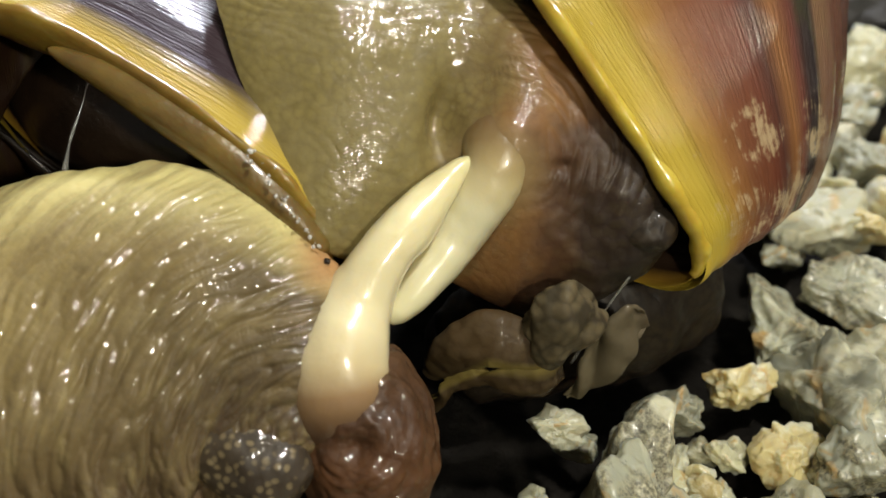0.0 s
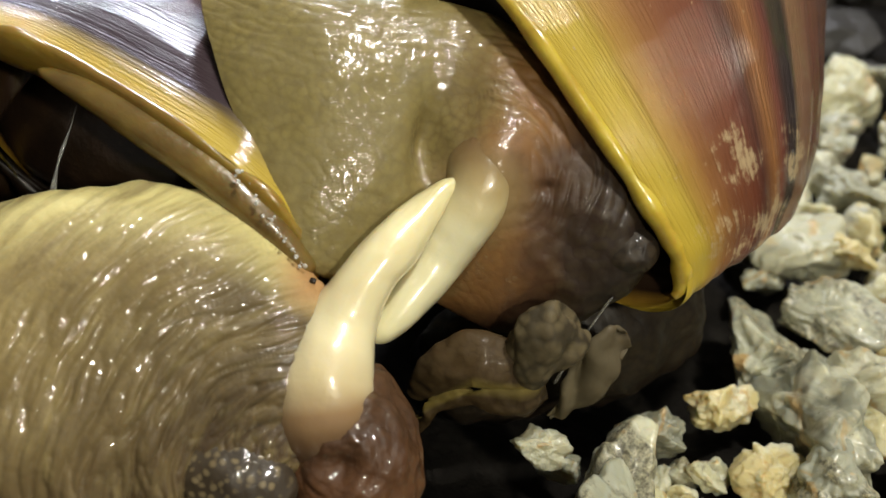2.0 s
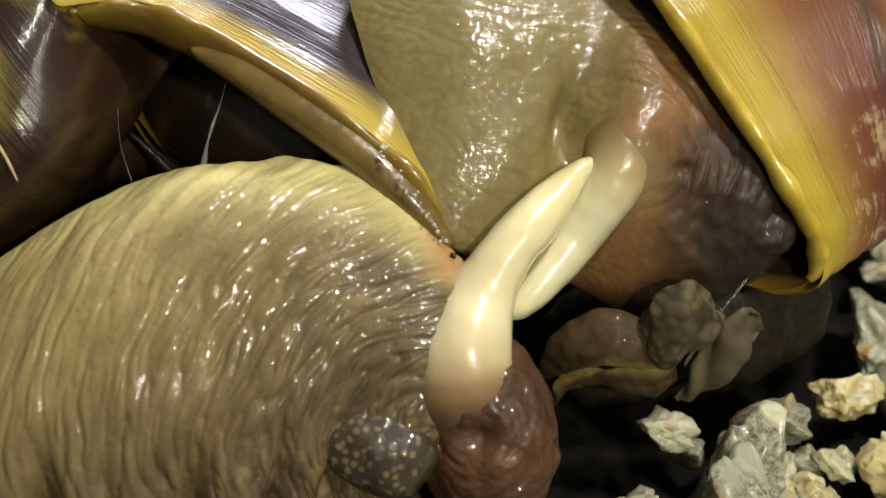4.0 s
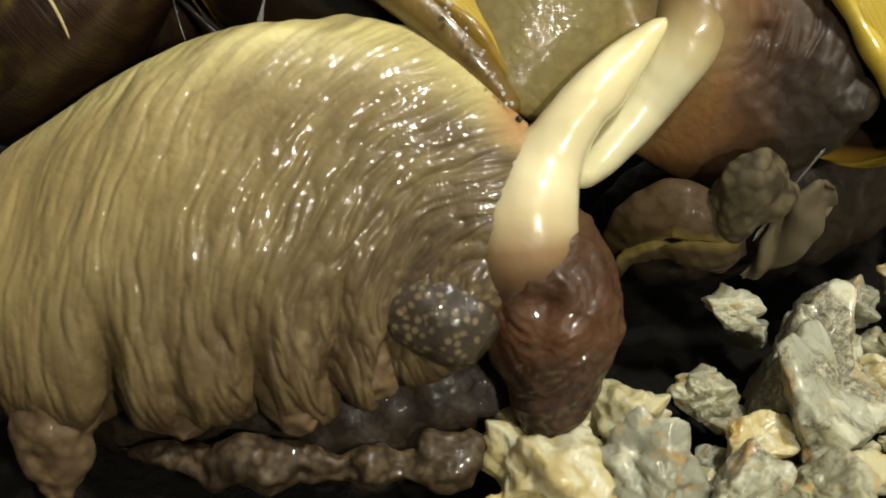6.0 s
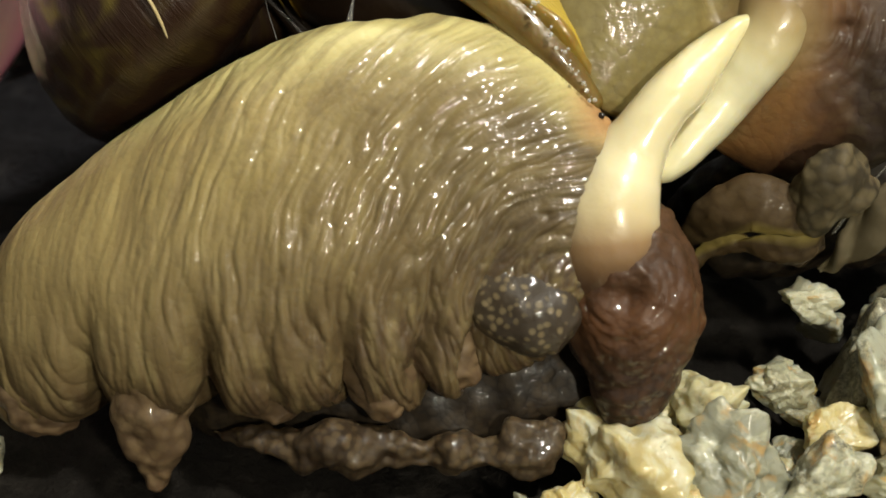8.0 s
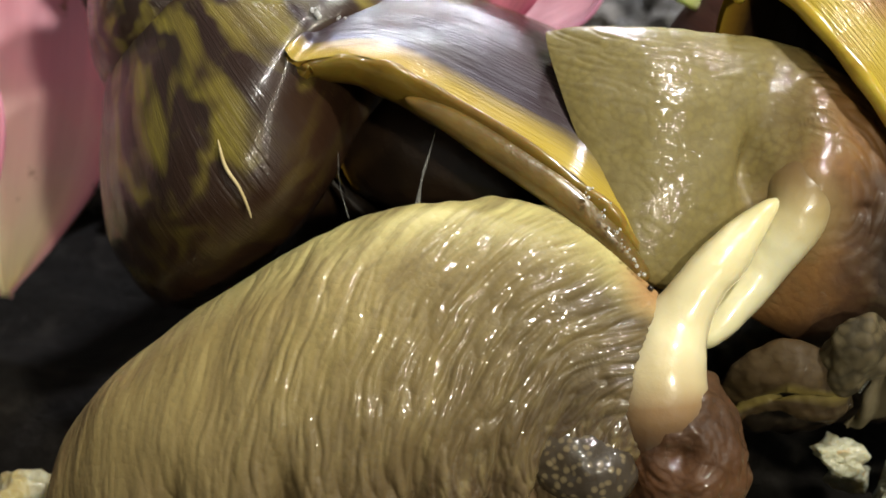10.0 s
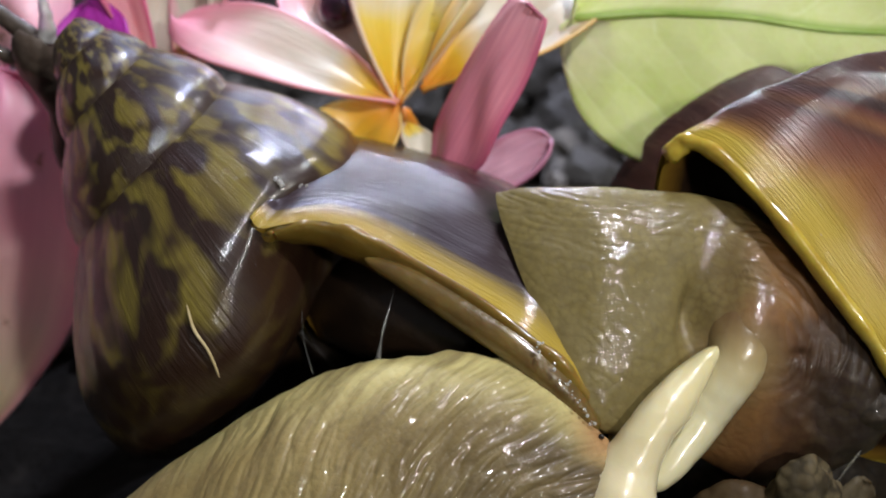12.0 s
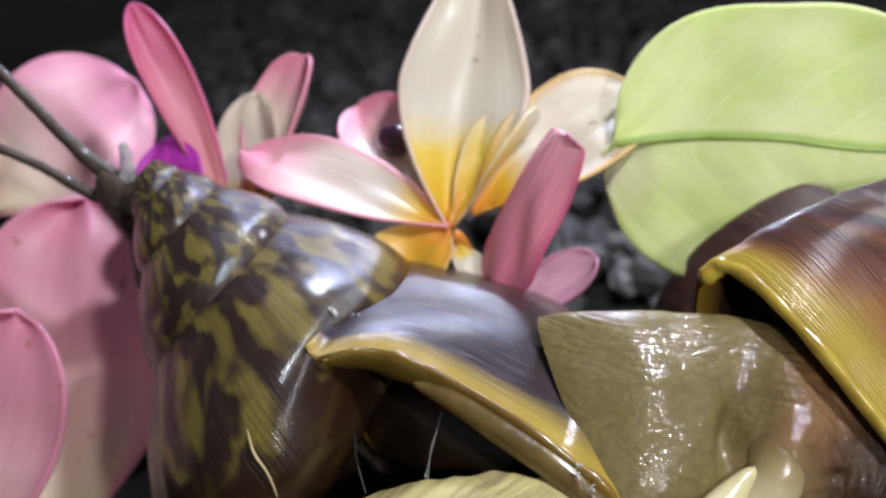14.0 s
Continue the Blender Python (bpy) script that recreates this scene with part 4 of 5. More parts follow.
def head_a():
    pts = [(-0.3, -0.05, 2.5, 0.35), (-0.2, -0.4, 2.1, 0.6), (-0.12, -0.66, 1.7, 0.66), (-0.08, -0.95, 1.25, 0.58), (-0.04, -1.22, 0.85, 0.42), (0.03, -1.42, 0.55, 0.18)]
    G = sweep(pts, 170, 150)
    pit = np.array((-0.16, -1.20, 2.14))

    def relief(s, v, p):
        x, y, z = p
        d = p - pit
        r = math.sqrt(d @ d)
        w = nz(x * 1.6, y * 1.6, z * 1.6)
        rings = 1 - 2 * abs(nz(r * 5.5 + 1.5 * w, math.atan2(d[2], d[0]) * 1.1, 4.2))
        fine = 1 - 2 * abs(nz(r * 12 + 3 * w, math.atan2(d[2], d[0]) * 3, 1.2))
        return 0.10 * w + 0.035 * nz(x * 4.5, y * 4.5, z * 4.5) + (0.026 * rings + 0.01 * fine) * min(1.0, r / 0.3) - 0.09 * math.exp(-(r / 0.14) ** 2) + 0.03 * math.exp(-((r - 0.3) / 0.12) ** 2)

    G = displaced(G, relief, True, spline(pts, 170)[:, None, :3])
    part("head", fix_out(grid_mesh("head", G)), M_head_a, snail_l, "wet red-brown wrinkled head drawn down to the gravel")


head_a()
part("mating_tube", fix_out(grid_mesh("mating_tube", lumpy([(-0.3, -0.55, 1.7, 0.45), (-0.42, -0.52, 2.16, 0.56), (-0.46, -0.34, 2.58, 0.51), (-0.34, 0.05, 2.98, 0.375), (-0.1, 0.32, 3.38, 0.28), (0.13, 0.6, 3.6, 0.28), (0.43, 1.0, 3.87, 0.17), (0.68, 1.2, 4.07, 0.07)], 120, 64, 0.02, 2.0))), M_tube_a, snail_l, "smooth cream-white tapering tube")
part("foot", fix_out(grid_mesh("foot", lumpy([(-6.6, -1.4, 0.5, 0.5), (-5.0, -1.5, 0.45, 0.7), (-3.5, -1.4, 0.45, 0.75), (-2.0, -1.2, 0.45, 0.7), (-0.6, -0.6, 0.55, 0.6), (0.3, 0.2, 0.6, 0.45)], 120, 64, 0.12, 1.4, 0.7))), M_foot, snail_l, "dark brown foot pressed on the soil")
part("foot_edge", fix_out(grid_mesh("foot_edge", lumpy([(-4.5, -2.2, 0.25, 0.06), (-3.9, -2.3, 0.4, 0.14), (-3.4, -2.3, 0.42, 0.24), (-3.0, -2.25, 0.46, 0.3), (-2.55, -2.15, 0.36, 0.22), (-2.1, -2.0, 0.3, 0.16), (-1.75, -1.95, 0.38, 0.24), (-1.45, -1.88, 0.3, 0.18), (-1.05, -1.78, 0.36, 0.3), (-0.75, -1.45, 0.6, 0.14)], 180, 56, 0.14, 2.4, 0.85))), M_edge, snail_l, "wavy lumpy brown edge of the foot")
for pts, sd in (([(-5.0, -1.6, 2.3, 0.5), (-4.95, -2.2, 1.4, 0.5), (-4.9, -2.6, 0.78, 0.4), (-4.85, -2.85, 0.3, 0.2), (-4.84, -2.95, 0.08, 0.05)], 1.0), ([(-6.5, -2.0, 1.2, 0.5), (-6.3, -2.5, 0.7, 0.45), (-6.15, -2.7, 0.35, 0.2)], 5.0), ([(-2.85, -1.5, 1.5, 0.42), (-2.56, -1.82, 1.1, 0.36), (-2.34, -2.0, 0.82, 0.12)], 2.0), ([(-2.1, -1.2, 1.62, 0.4), (-1.88, -1.45, 1.28, 0.34), (-1.68, -1.6, 1.0, 0.12)], 3.0), ([(-3.9, -1.8, 1.3, 0.45), (-3.7, -2.05, 0.95, 0.42), (-3.5, -2.2, 0.72, 0.2)], 6.0)):
    part("skin_lobe", fix_out(grid_mesh("skin_lobe", lumpy(pts, 60, 48, 0.08, 3.0, 0.75, seed=sd))), M_lobe_a, snail_l, "hanging fold of tan mottled skin")
part("skin_lobe", fix_out(grid_mesh("skin_lobe", lumpy([(-2.0, -0.9, 2.0, 0.4), (-1.45, -1.06, 1.9, 0.48), (-0.98, -1.18, 1.74, 0.44), (-0.66, -1.24, 1.62, 0.24)], 90, 72, 0.035, 3.0, 0.8, seed=4.0))), M_knob_a, snail_l, "rounded dark lobe with pale spots")

# ---- the other snail's body ----
TOP_B = [(-2.14, 2.12, 5.56), (-1.75, 2.2, 5.63), (-1.2, 2.3, 5.6), (-0.4, 2.5, 5.52), (0.4, 2.65, 5.4), (1.0, 2.7, 5.2), (1.7, 2.45, 4.85), (2.3, 2.0, 4.3), (2.62, 1.7, 3.8)]
LOW_B = [(-0.80, 0.42, 3.50), (-0.72, 0.40, 3.3), (-0.45, 0.55, 3.1), (-0.1, 0.85, 3.0), (0.5, 1.1, 2.5), (1.2, 1.05, 2.2), (1.9, 1.1, 2.3), (2.5, 1.1, 2.75), (2.75, 1.2, 3.1)]


def body_b():
    n, m = 420, 340
    G = hull(TOP_B, LOW_B, [0.2, 0.34, 0.46, 0.5, 0.47, 0.68, 0.62, 0.45, 0.15], [0.3, 0.6, 0.9, 1.0, 1.0, 1.0, 0.9, 0.6, 0.3], n, m)
    S, R = np.meshgrid(np.linspace(0, 1, n), np.arange(m) / m, indexing="ij")
    front = np.clip(np.sin(2 * np.pi * R), 0, 1)
    # the seam along the other shell bows out
    G[..., 0] -= 0.22 * front * (1 - step(S, 0.0, 0.2))
    x, y, z = G[..., 0], G[..., 1], G[..., 2]
    dx, dy, dz = x - 0.95, y - 1.3, z - 4.2
    r = np.sqrt(dx * dx + dy * dy + dz * dz)
    w = 0.3 * pn(x * 1.2, y * 1.2, z * 1.2)
    ring = pads(pn(r * 8.0 + 2 * w, np.arctan2(dz, dx) * 1.4, 2.1), 0.35)
    low = step(z, 3.2, 4.0)
    D = 0.04 * pn(x * 1.5, y * 1.5, z * 1.5)
    D += 0.024 * ring * step(S, 0.5, 0.62) * low * step(r, 0.35, 0.7)
    # soft diagonal rows of tubercles, finer rows along the back
    rows = pads(pn((z + 0.5 * x) * 6.5 + w, (x - 0.5 * z) * 3.0, 4.4), 0.3)
    back = pads(pn((z + 0.12 * x + 0.2 * y) * 9.0 + w, x * 2.2, 8.1), 0.3)
    D += (1 - step(S, 0.48, 0.6)) * (0.005 * rows * (1 - step(z, 4.9, 5.2)) + 0.009 * back * step(z, 4.8, 5.2))
    D += 0.02 * pn(x * 5, y * 5, z * 5) * step(S, 0.6, 0.75)
    # pocket beside the sleeve of the tube, pimples on the head
    D -= 0.36 * np.exp(-((x - 0.36) ** 2 / 0.022 + (y - 1.25) ** 2 / 0.3 + (z - 4.36) ** 2 / 0.12))
    D += 0.30 * np.exp(-(((x - 0.94) ** 2 + (y - 1.2) ** 2) / 0.22 + (z - 4.28) ** 2 / 0.2))
    D -= 0.06 * np.exp(-(((x - 1.62) / 0.1) ** 2 + ((z - 3.98) / 0.05) ** 2)) * front
    G = pushed(G, D, True, G.mean((0, 1)))
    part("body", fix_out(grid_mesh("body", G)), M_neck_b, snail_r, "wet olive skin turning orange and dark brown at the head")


body_b()
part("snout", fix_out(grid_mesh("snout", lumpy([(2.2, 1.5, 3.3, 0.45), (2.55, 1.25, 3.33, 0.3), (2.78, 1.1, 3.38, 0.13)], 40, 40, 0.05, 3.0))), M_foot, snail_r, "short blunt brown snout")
part("mating_tube", fix_out(grid_mesh("mating_tube", lumpy([(1.05, 2.5, 4.4, 0.25), (1.02, 2.02, 4.28, 0.38), (0.95, 1.54, 4.05, 0.43), (0.86, 1.23, 3.77, 0.355), (0.5, 0.92, 3.2, 0.29), (0.16, 0.45, 2.84, 0.22), (-0.06, 0.15, 2.63, 0.09)], 120, 64, 0.02, 2.0))), M_tube_b, snail_r, "smooth pale translucent tapering tube")
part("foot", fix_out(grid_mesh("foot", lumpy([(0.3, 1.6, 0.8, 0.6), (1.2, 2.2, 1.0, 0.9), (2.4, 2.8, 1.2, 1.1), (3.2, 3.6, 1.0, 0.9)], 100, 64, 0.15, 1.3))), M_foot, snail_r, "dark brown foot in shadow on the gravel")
def flap(top, low, bulge, material, label, rough=0.05, freq=3.5, seed=0.0):
    n = len(top)
    ends = [0.25] + [1.0] * (n - 2) + [0.3]
    G = hull(top, low, [bulge * e for e in ends], [0.6 * bulge * e for e in ends], 110, 72)
    G = displaced(G, lambda s, v, p: 0.3 * rough * (1 - 2 * abs(nz(p[0] * freq + seed, p[1] * freq, p[2] * freq))) + 1.6 * rough * nz(p[0] * 1.9 + seed, 3.3, p[2] * 1.9) + 0.05 * math.sin(11 * s + 5 * v + seed + 3 * nz(p[0] * 2, 1.1, p[2] * 2)) + 0.6 * rough * nz(p[0] * freq * 2.7, p[1] * freq * 2.7 + seed, p[2] * freq * 2.7), True, G.mean((0, 1)))
    return part("foot_frill", fix_out(grid_mesh("foot_frill", G)), material, snail_r, label)


part("foot_frill", fix_out(grid_mesh("foot_frill", lumpy([(0.25, 0.66, 1.45, 0.1), (0.42, 0.58, 1.72, 0.2), (0.66, 0.5, 2.08, 0.27), (0.95, 0.46, 2.28, 0.3), (1.25, 0.46, 2.22, 0.28), (1.5, 0.5, 2.16, 0.22), (1.7, 0.55, 2.3, 0.12)], 140, 64, 0.06, 2.2, 0.55, seed=3.0))), M_frill, snail_r, "curled brown frill of the foot with a yellow edge")
flap([(1.30, 0.55, 2.32), (1.36, 0.50, 2.75), (1.52, 0.50, 2.98), (1.75, 0.55, 3.01), (1.99, 0.65, 2.85), (2.15, 0.80, 2.54)], [(1.36, 0.55, 2.04), (1.52, 0.50, 1.99), (1.67, 0.50, 2.00), (1.81, 0.55, 2.10), (1.95, 0.65, 2.27), (2.11, 0.80, 2.42)], 0.2, M_lobe_b, "curled dark mottled lobe of the foot", 0.04, 3.0, 2.0)
flap([(0.31, 0.50, 1.33), (0.57, 0.45, 1.65), (0.89, 0.42, 1.86), (1.22, 0.45, 1.91), (1.55, 0.50, 1.92), (1.76, 0.60, 1.93)], [(0.30, 0.55, 0.97), (0.57, 0.50, 1.36), (0.95, 0.50, 1.62), (1.26, 0.50, 1.54), (1.58, 0.55, 1.40), (1.81, 0.60, 1.68)], 0.10, M_frill, "thin lower frill of the foot with a yellow edge", 0.03)
flap([(1.84, 0.90, 1.14), (1.99, 0.90, 1.69), (2.16, 0.90, 2.20), (2.35, 0.95, 2.46), (2.60, 1.05, 2.41)], [(1.87, 0.95, 1.06), (2.15, 0.95, 1.23), (2.35, 0.95, 1.51), (2.54, 1.00, 1.83), (2.68, 1.10, 2.13)], 0.10, M_flap, "pale fleshy flap of the foot", 0.03, 2.0, 5.0)

# ---- third snail behind the flamed shell ----
snail_3 = thing("snail", "small grey-brown snail peering out behind the flamed shell, eyestalks stretched", "snail")
part("neck", fix_out(grid_mesh("neck", lumpy([(-7.7, 5.9, 0.3, 0.7), (-8.0, 5.6, 2.5, 0.65), (-8.95, 4.3, 4.6, 0.5), (-8.9, 3.8, 6.1, 0.4), (-8.95, 3.3, 6.95, 0.36), (-8.9, 3.3, 7.2, 0.22)], 90, 48, 0.05, 2.0))), M_grey, snail_3, "grey-brown granular neck")
for pts in ([(-8.95, 3.3, 7.1, 0.16), (-9.4, 3.2, 7.55, 0.12), (-9.9, 3.1, 8.25, 0.09), (-10.5, 3.0, 9.1, 0.085)], [(-9.1, 3.3, 6.75, 0.13), (-9.5, 3.2, 6.95, 0.1), (-10.1, 3.0, 7.45, 0.075), (-10.7, 2.8, 7.85, 0.08)]):
    st = part("eyestalk", fix_out(grid_mesh("eyestalk", lumpy(pts, 60, 20, 0.012, 6.0))), M_grey, snail_3, "long thin grey eyestalk")
    part("eye", fix_out(grid_mesh("eye", sweep([(*pts[-1][:3], 0.09), (pts[-1][0] - 0.06, pts[-1][1], pts[-1][2] + 0.06, 0.09), (pts[-1][0] - 0.1, pts[-1][1], pts[-1][2] + 0.1, 0.05)], 14, 14))), M_eye, st, "dark round eye at the tip")
part("feeler", fix_out(grid_mesh("feeler", lumpy([(-8.75, 3.25, 7.1, 0.14), (-8.7, 3.25, 7.35, 0.11), (-8.68, 3.25, 7.72, 0.06)], 30, 16, 0.03, 5.0))), M_bead, snail_3, "short clear wet feeler")

# ---- slime and bits ----
def strand(pts, label, mat=M_slime, name="slime_strand", cat="slime"):
    ob = part(name, fix_out(grid_mesh(name, sweep(pts, 40, 10))), mat)
    tagged(ob, label, cat)


strand([(-3.39, 0.42, 4.0, 0.04), (-3.38, 0.6, 4.2, 0.012), (-3.37, 0.75, 4.32, 0.018), (-3.34, 1.0, 4.5, 0.004), (-3.3, 1.2, 4.75, 0.002)], "thin clear slime strand hanging from the yellow lip")
def beads(path, count, sizes, label, seed):
    """Separate small drops lying along a line."""
    rng = random.Random(seed)
    line = spline(path, 200)
    bm = bmesh.new()
    for i in range(count):
        c = line[rng.randrange(200)] + np.array([rng.gauss(0, 0.035), rng.gauss(0, 0.01), rng.gauss(0, 0.035)])
        size = sizes[0] + (sizes[1] - sizes[0]) * rng.random() ** 2
        m = Matrix.LocRotScale(V(c) * CM, Euler((rng.uniform(0, 3), rng.uniform(0, 3), 0)), V((size, size * rng.uniform(0.7, 1.6), size)) * CM)
        bmesh.ops.create_icosphere(bm, subdivisions=2, radius=1.0, matrix=m)
    for f in bm.faces:
        f.smooth = True
    me = bpy.data.meshes.new("slime_beads")
    bm.to_mesh(me)
    bm.free()
    tagged(part("slime_beads", me, M_bead), label, "slime", kind="stuff")


beads([(-1.45, 0.50, 4.42), (-1.3, 0.42, 4.25), (-1.14, 0.34, 4.05), (-1.0, 0.26, 3.8), (-0.83, 0.22, 3.6), (-0.7, 0.22, 3.45)], 26, (0.008, 0.03), "glistening beads of slime along the fold between both bodies", 3)
grit = part("grit_speck", fix_out(grid_mesh("grit_speck", sweep([(-0.69, 0.17, 3.36, 0.03), (-0.66, 0.165, 3.36, 0.032), (-0.63, 0.17, 3.35, 0.028)], 12, 12))), M_eye)
tagged(grit, "tiny black grit speck stuck to the tan skin", "grit")
strand([(2.4, 0.95, 2.9, 0.015), (2.12, 0.85, 2.36, 0.01), (1.86, 0.75, 1.76, 0.02)], "thin clear slime thread under the brown head")
strand([(-4.42, 0.75, 4.46, 0.003), (-4.36, 0.55, 4.12, 0.003), (-4.23, 0.4, 3.75, 0.008)], "clear slime drop string beside the shell mouth")
strand([(-5.57, 0.02, 4.88, 0.01), (-5.48, -0.08, 4.6, 0.022), (-5.33, -0.12, 4.36, 0.018), (-5.26, -0.13, 4.15, 0.018), (-5.23, -0.12, 3.95, 0.008)], "dry straw fibre stuck to the flamed shell", M_straw, "straw", "straw")
beads([(-4.74, 1.32, 5.96), (-4.72, 1.31, 5.95), (-4.6, 1.3, 5.9), (-4.45, 1.38, 5.85), (-4.3, 1.45, 5.85)], 9, (0.012, 0.045), "bright beads of slime on the shell edge", 8)

# ---- flowers ----
def petal(owner, base, tip, width, face, bend, mat, cup=0.25, twist=0.0, wmax=0.6, tip_round=0.5, label="", wave=0.1, name="petal"):
    """A petal from base to tip; face: the way its upper side looks; bend: how far it bows that way; cup: raised edges."""
    b, t, f = np.array(base, float), np.array(tip, float), np.array(face, float)
    d = t - b
    L = np.linalg.norm(d)
    d = d / L
    f = f - d * (f @ d)
    f /= np.linalg.norm(f)
    w = np.cross(d, f)
    n, m = 48, 28
    G = np.zeros((n, m, 3))
    sd = base[0] * 3.1 + tip[2]
    for i in range(n):
        s = i / (n - 1)
        prof = (math.sin(math.pi * min(1, s / wmax) / 2) ** 0.9) if s < wmax else max(0.0, 1 - ((s - wmax) / (1 - wmax)) ** (1.2 + 2 * tip_round if tip_round < 1 else 1.3)) ** tip_round
        prof = max(prof, 0.06) if s < 0.5 else max(prof, 0.02)
        c = b + d * L * s + f * bend * 4 * s * (1 - s)
        a = twist * s
        for j in range(m):
            q = 2 * j / (m - 1) - 1
            x = q * width / 2 * prof
            lift = cup * width * prof * q * q + wave * nz(s * 3 + sd, q * 1.5, sd) * width
            G[i, j] = c + w * (x * math.cos(a) - lift * math.sin(a)) + f * (x * math.sin(a) + lift * math.cos(a))
    me = grid_mesh(name, G, False, False)
    ob = part(name, me, mat, owner, label)
    md = ob.modifiers.new("thick", "SOLIDIFY")
    md.thickness, md.offset = 0.0005, 0.0
    return ob


flower = thing("plumeria_flower", "white plumeria flower with yellow throat and pink-edged petals behind snails", "flower", "fallen flowers")
FC = (-4.03, 4.6, 5.84)
petal(flower, FC, (-3.80, 7.4, 10.2), 2.1, (0.25, -0.8, 0.6), -0.25, M_petal_upright, 0.22, 0.05, 0.45, 1.0)
petal(flower, FC, (-7.75, 5.2, 6.9), 1.5, (0.1, -0.45, 0.9), 0.15, M_petal_blush, 0.12, 0.0, 0.6, 0.6)
petal(flower, (-3.7, 4.8, 6.0), (-1.1, 6.5, 7.45), 1.9, (0.1, -0.6, 0.75), 0.2, M_petal_spotted, 0.2, 0.0, 0.6, 0.6)
petal(flower, (-3.34, 3.85, 4.83), (-1.99, 4.15, 7.49), 1.0, (-0.35, -0.9, 0.25), 0.12, M_petal_front, -0.18, 0.1, 0.3, 0.12)
petal(flower, FC, (-4.9, 3.7, 5.0), 1.5, (0, -0.5, 0.9), 0.1, M_petal_orange, 0.15, 0.0, 0.6, 0.5)
petal(flower, (-3.9, 4.5, 5.6), (-3.5, 3.9, 5.1), 0.5, (0.3, -0.6, 0.8), 0.05, M_petal_white, 0.35, 0.3, 0.6, 0.5)
petal(flower, (-3.3, 4.5, 4.4), (-1.75, 4.9, 5.25), 0.85, (-0.2, -0.7, 0.6), -0.1, M_petal_mauve, 0.2, 0.0, 0.6, 0.5)
petal(flower, (-4.4, 5.4, 5.7), (-6.2, 6.9, 7.3), 1.5, (0, -0.5, 0.9), 0.1, M_petal_blush, 0.2, 0.0, 0.6, 0.5)
petal(flower, (-3.95, 4.75, 5.9), (-2.75, 6.0, 7.35), 1.0, (-0.5, -0.75, 0.4), 0.12, M_petal_folded, 0.45, 0.2, 0.62, 0.55, label="folded white and yellow petal with brown spots")
part("flower_tube", fix_out(grid_mesh("flower_tube", sweep([(-4.0, 4.75, 5.75, 0.1), (-3.9, 5.1, 4.9, 0.2), (-3.8, 5.6, 3.0, 0.2), (-3.8, 5.9, 0.1, 0.2)], 40, 16))), M_petal_orange, flower, "narrow flower tube")

flower2 = thing("plumeria_flower", "pink plumeria flower with broad petals leaning beside the flamed shell", "flower", "fallen flowers")
petal(flower2, (-13.5, 5.4, 5.7), (-11.0, 7.5, 7.7), 3.0, (0.45, -0.7, 0.6), 0.25, M_petal_pale, 0.08, 0.0, 0.62, 0.5)
petal(flower2, (-11.3, 2.7, 0.2), (-11.2, 5.5, 6.0), 4.0, (0.3, -0.8, 0.5), 0.2, M_petal_pale, 0.07, 0.0, 0.6, 0.5)
petal(flower2, (-12.3, 1.2, 0.6), (-11.2, 3.0, 4.9), 2.6, (0.3, -0.9, 0.3), 0.25, M_petal_rose, 0.10, 0.0, 0.62, 0.5)
petal(flower2, (-12.8, 3.4, 4.6), (-15.2, 5.0, 6.6), 2.6, (0.2, -0.7, 0.7), 0.2, M_petal_pale, 0.1, 0.0, 0.6, 0.5)
part("flower_tube", fix_out(grid_mesh("flower_tube", sweep([(-12.9, 3.8, 5.4, 0.3), (-12.6, 3.6, 3.0, 0.24), (-12.2, 3.4, 0.1, 0.2)], 30, 16))), M_petal_orange, flower2, "narrow flower tube")
flower3 = thing("plumeria_flower", "curled pink and white plumeria flower behind the flamed shell", "flower", "fallen flowers")
petal(flower3, (-7.97, 4.85, 5.9), (-9.42, 5.4, 9.5), 0.78, (0.6, -0.7, 0.3), 0.22, M_petal_pink, 0.3, 0.3, 0.66, 0.6)
petal(flower3, (-7.95, 5.3, 5.8), (-6.95, 6.7, 8.25), 1.3, (-0.55, -0.75, 0.4), -0.12, M_petal_blush, 0.35, -0.25, 0.66, 0.5)
petal(flower3, (-8.0, 5.6, 5.2), (-7.85, 6.3, 7.7), 1.2, (0, -0.9, 0.3), 0.1, M_petal_white, 0.2, 0.0, 0.6, 0.5)
part("flower_tube", fix_out(grid_mesh("flower_tube", sweep([(-8.15, 5.3, 5.8, 0.3), (-8.1, 5.5, 3.5, 0.22), (-8.0, 5.7, 0.1, 0.2)], 30, 16))), M_petal_orange, flower3, "narrow flower tube")
bract = thing("bougainvillea_bract", "magenta papery bract tucked between pale petals", "flower bract")
petal(bract, (-8.55, 4.25, 5.9), (-8.85, 4.75, 7.35), 1.25, (0.1, -1, 0.1), 0.1, M_petal_magenta, 0.1, 0.0, 0.5, 0.6, name="bract")


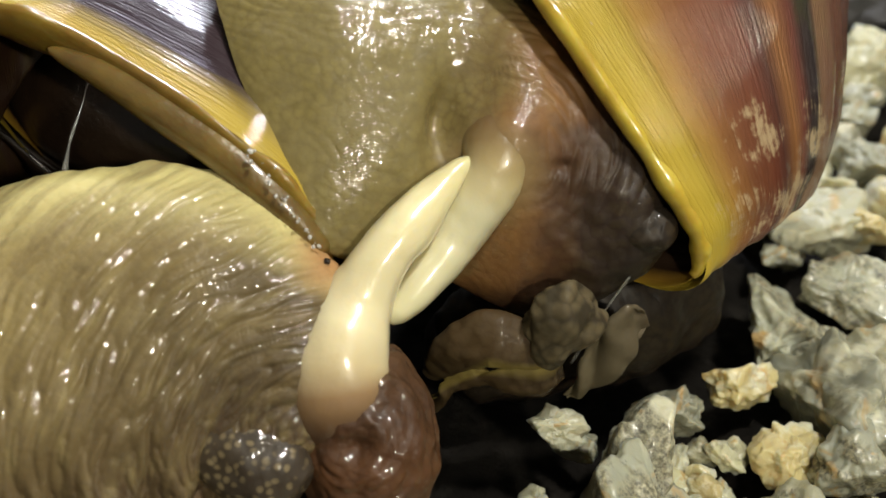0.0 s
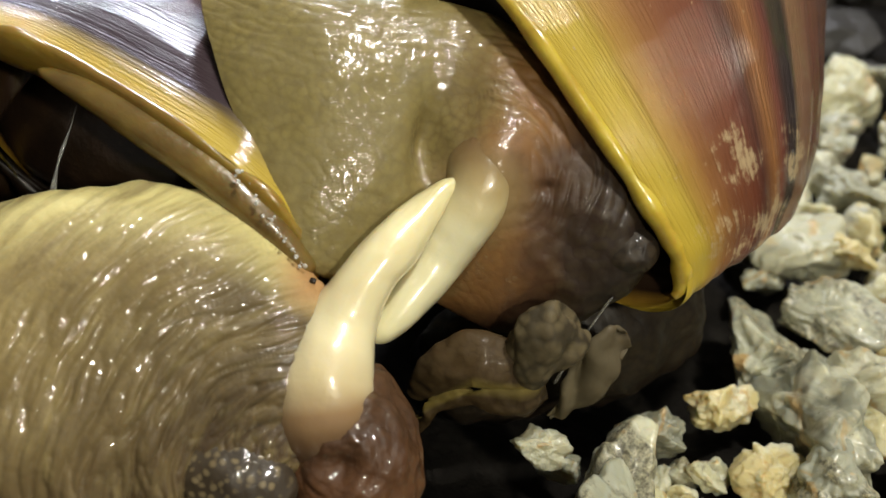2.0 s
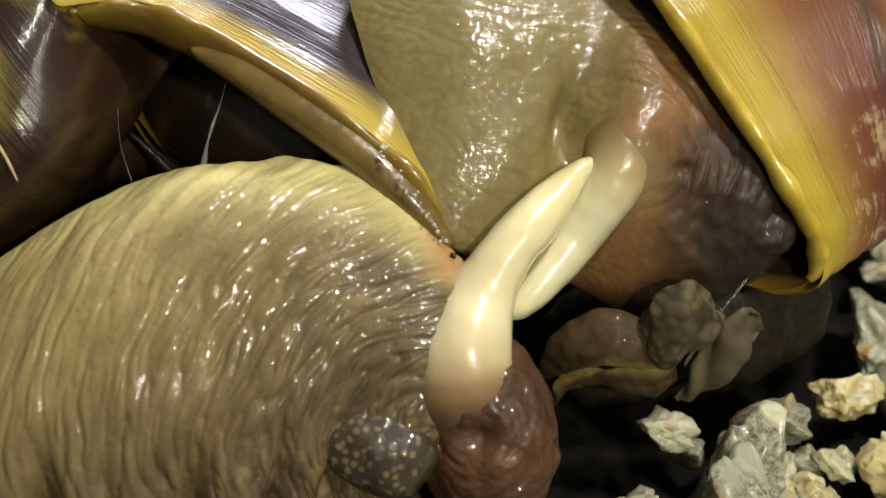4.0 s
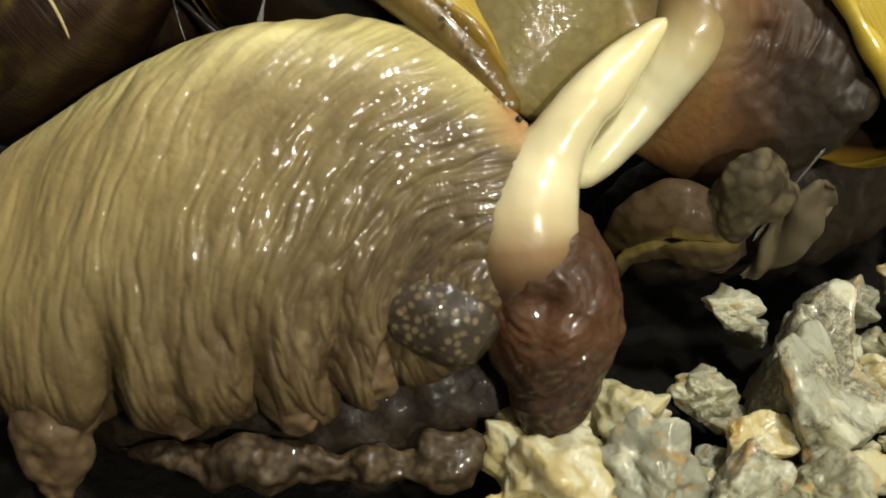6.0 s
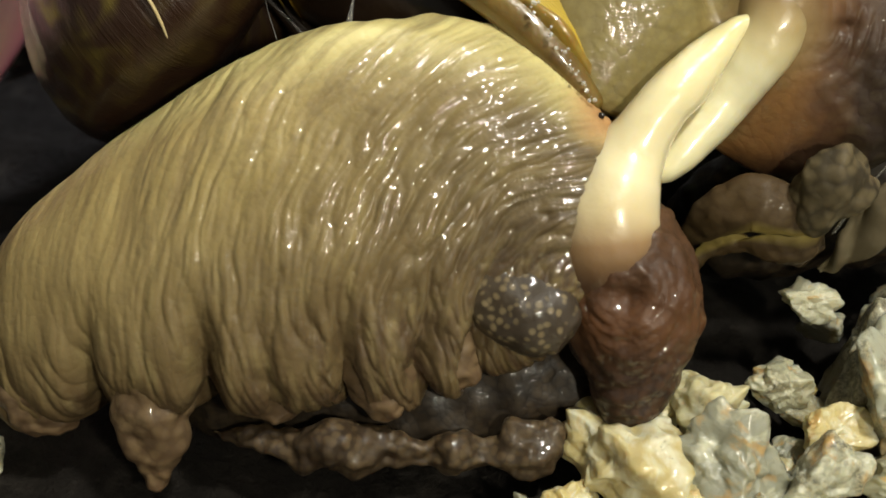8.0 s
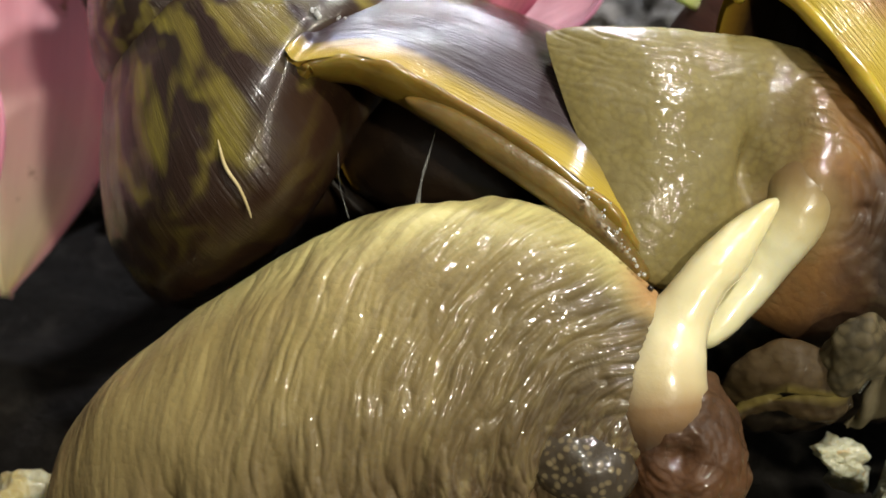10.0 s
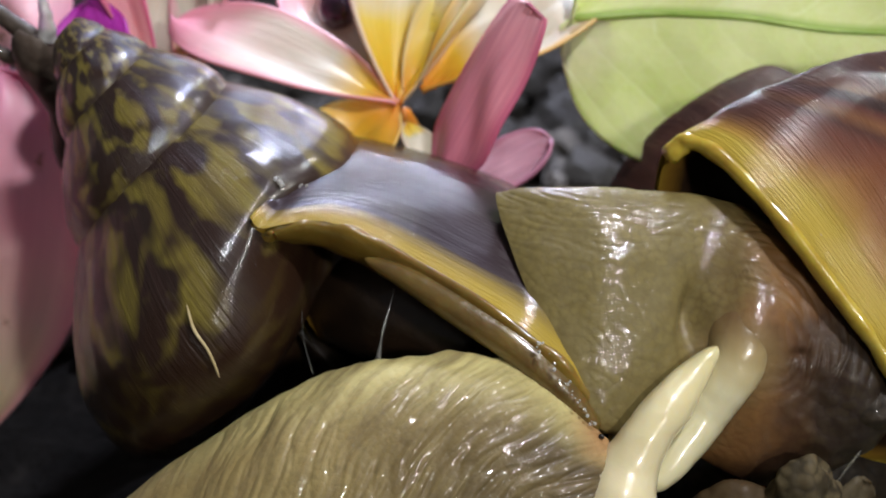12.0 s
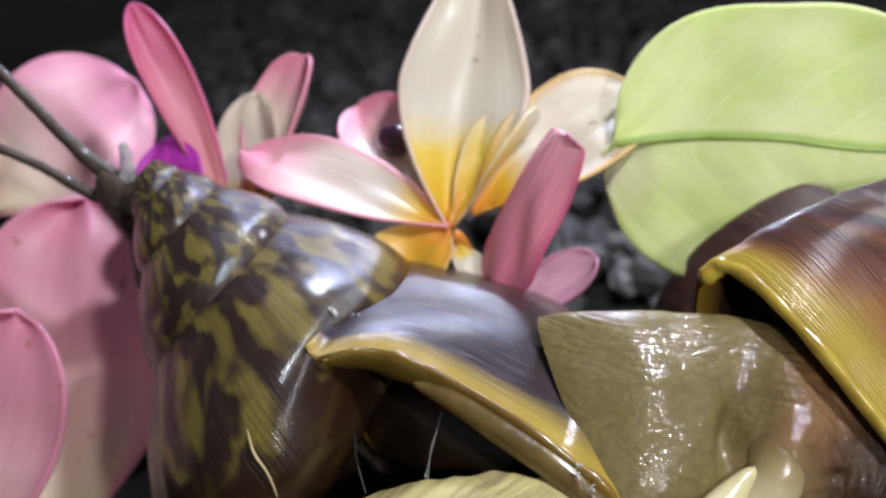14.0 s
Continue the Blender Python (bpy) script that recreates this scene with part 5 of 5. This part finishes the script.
berry = part("purple_berry", fix_out(grid_mesh("purple_berry", sweep([(-5.6, 6.1, 6.82, 0.12), (-5.5, 6.1, 6.84, 0.25), (-5.32, 6.1, 6.86, 0.29), (-5.14, 6.1, 6.88, 0.24), (-5.06, 6.1, 6.89, 0.1)], 40, 28))), M_berry)
tagged(berry, "small glossy dark purple berry lying on a pink petal", "berry")


def lime_leaf():
    owner = thing("lime_leaf", "large pale lime-green leaf folded along its midrib behind the shells", "leaf")
    n, m = 70, 50
    G = np.zeros((n, m, 3))
    for i in range(n):
        s = i / (n - 1)
        mid = np.array([-1.5 + 5.0 * s, 5.3 + 0.3 * math.sin(3 * s), 7.0 - 0.15 * s + 0.06 * math.sin(5 * s)])
        prof = (1 - abs(2 * s - 1) ** 2.6) ** 0.42 + 0.02
        for j in range(m):
            q = 2 * j / (m - 1) - 1
            a = abs(q)
            if q > 0:
                off = np.array([0.1 * a - 0.1 * (1 - s) + 0.35 * math.sin(math.pi * a) * (0.3 - s) * (1 - s), 0.95 * a - 0.35 * a * a, 1.9 * a])
            else:
                off = np.array([-0.7 * min(1.0, 7 * a) * (1 - s) ** 3 + 0.35 * a * a, -0.9 * a + 0.3 * a * a, -2.3 * a])
            G[i, j] = mid + off * prof + np.array([0, 0.12 * nz(s * 4, q * 2, 1.5), 0.08 * nz(s * 3, q * 3, 4.5)])
    ob = part("blade", grid_mesh("blade", G, False, False), M_leaf, owner)
    md = ob.modifiers.new("thick", "SOLIDIFY")
    md.thickness, md.offset = 0.0005, 0.0
    C = G[:, m // 2 - 1 : m // 2 + 1].mean(1)
    pts = [(*(C[i] + (0, -0.03, -0.03)), 0.06 * (1 - 0.6 * i / 69)) for i in range(0, 70, 6)]
    part("midrib", fix_out(grid_mesh("midrib", sweep(pts, 60, 10))), M_midrib, owner, "raised darker midrib")
    part("stalk", fix_out(grid_mesh("stalk", sweep([(3.4, 5.3, 6.85, 0.08), (6.2, 5.6, 5.0, 0.08), (7.0, 6.2, 2.0, 0.09), (7.2, 6.6, 0.0, 0.09)], 30, 10))), M_leaf, owner, "thin green leaf stalk")


lime_leaf()
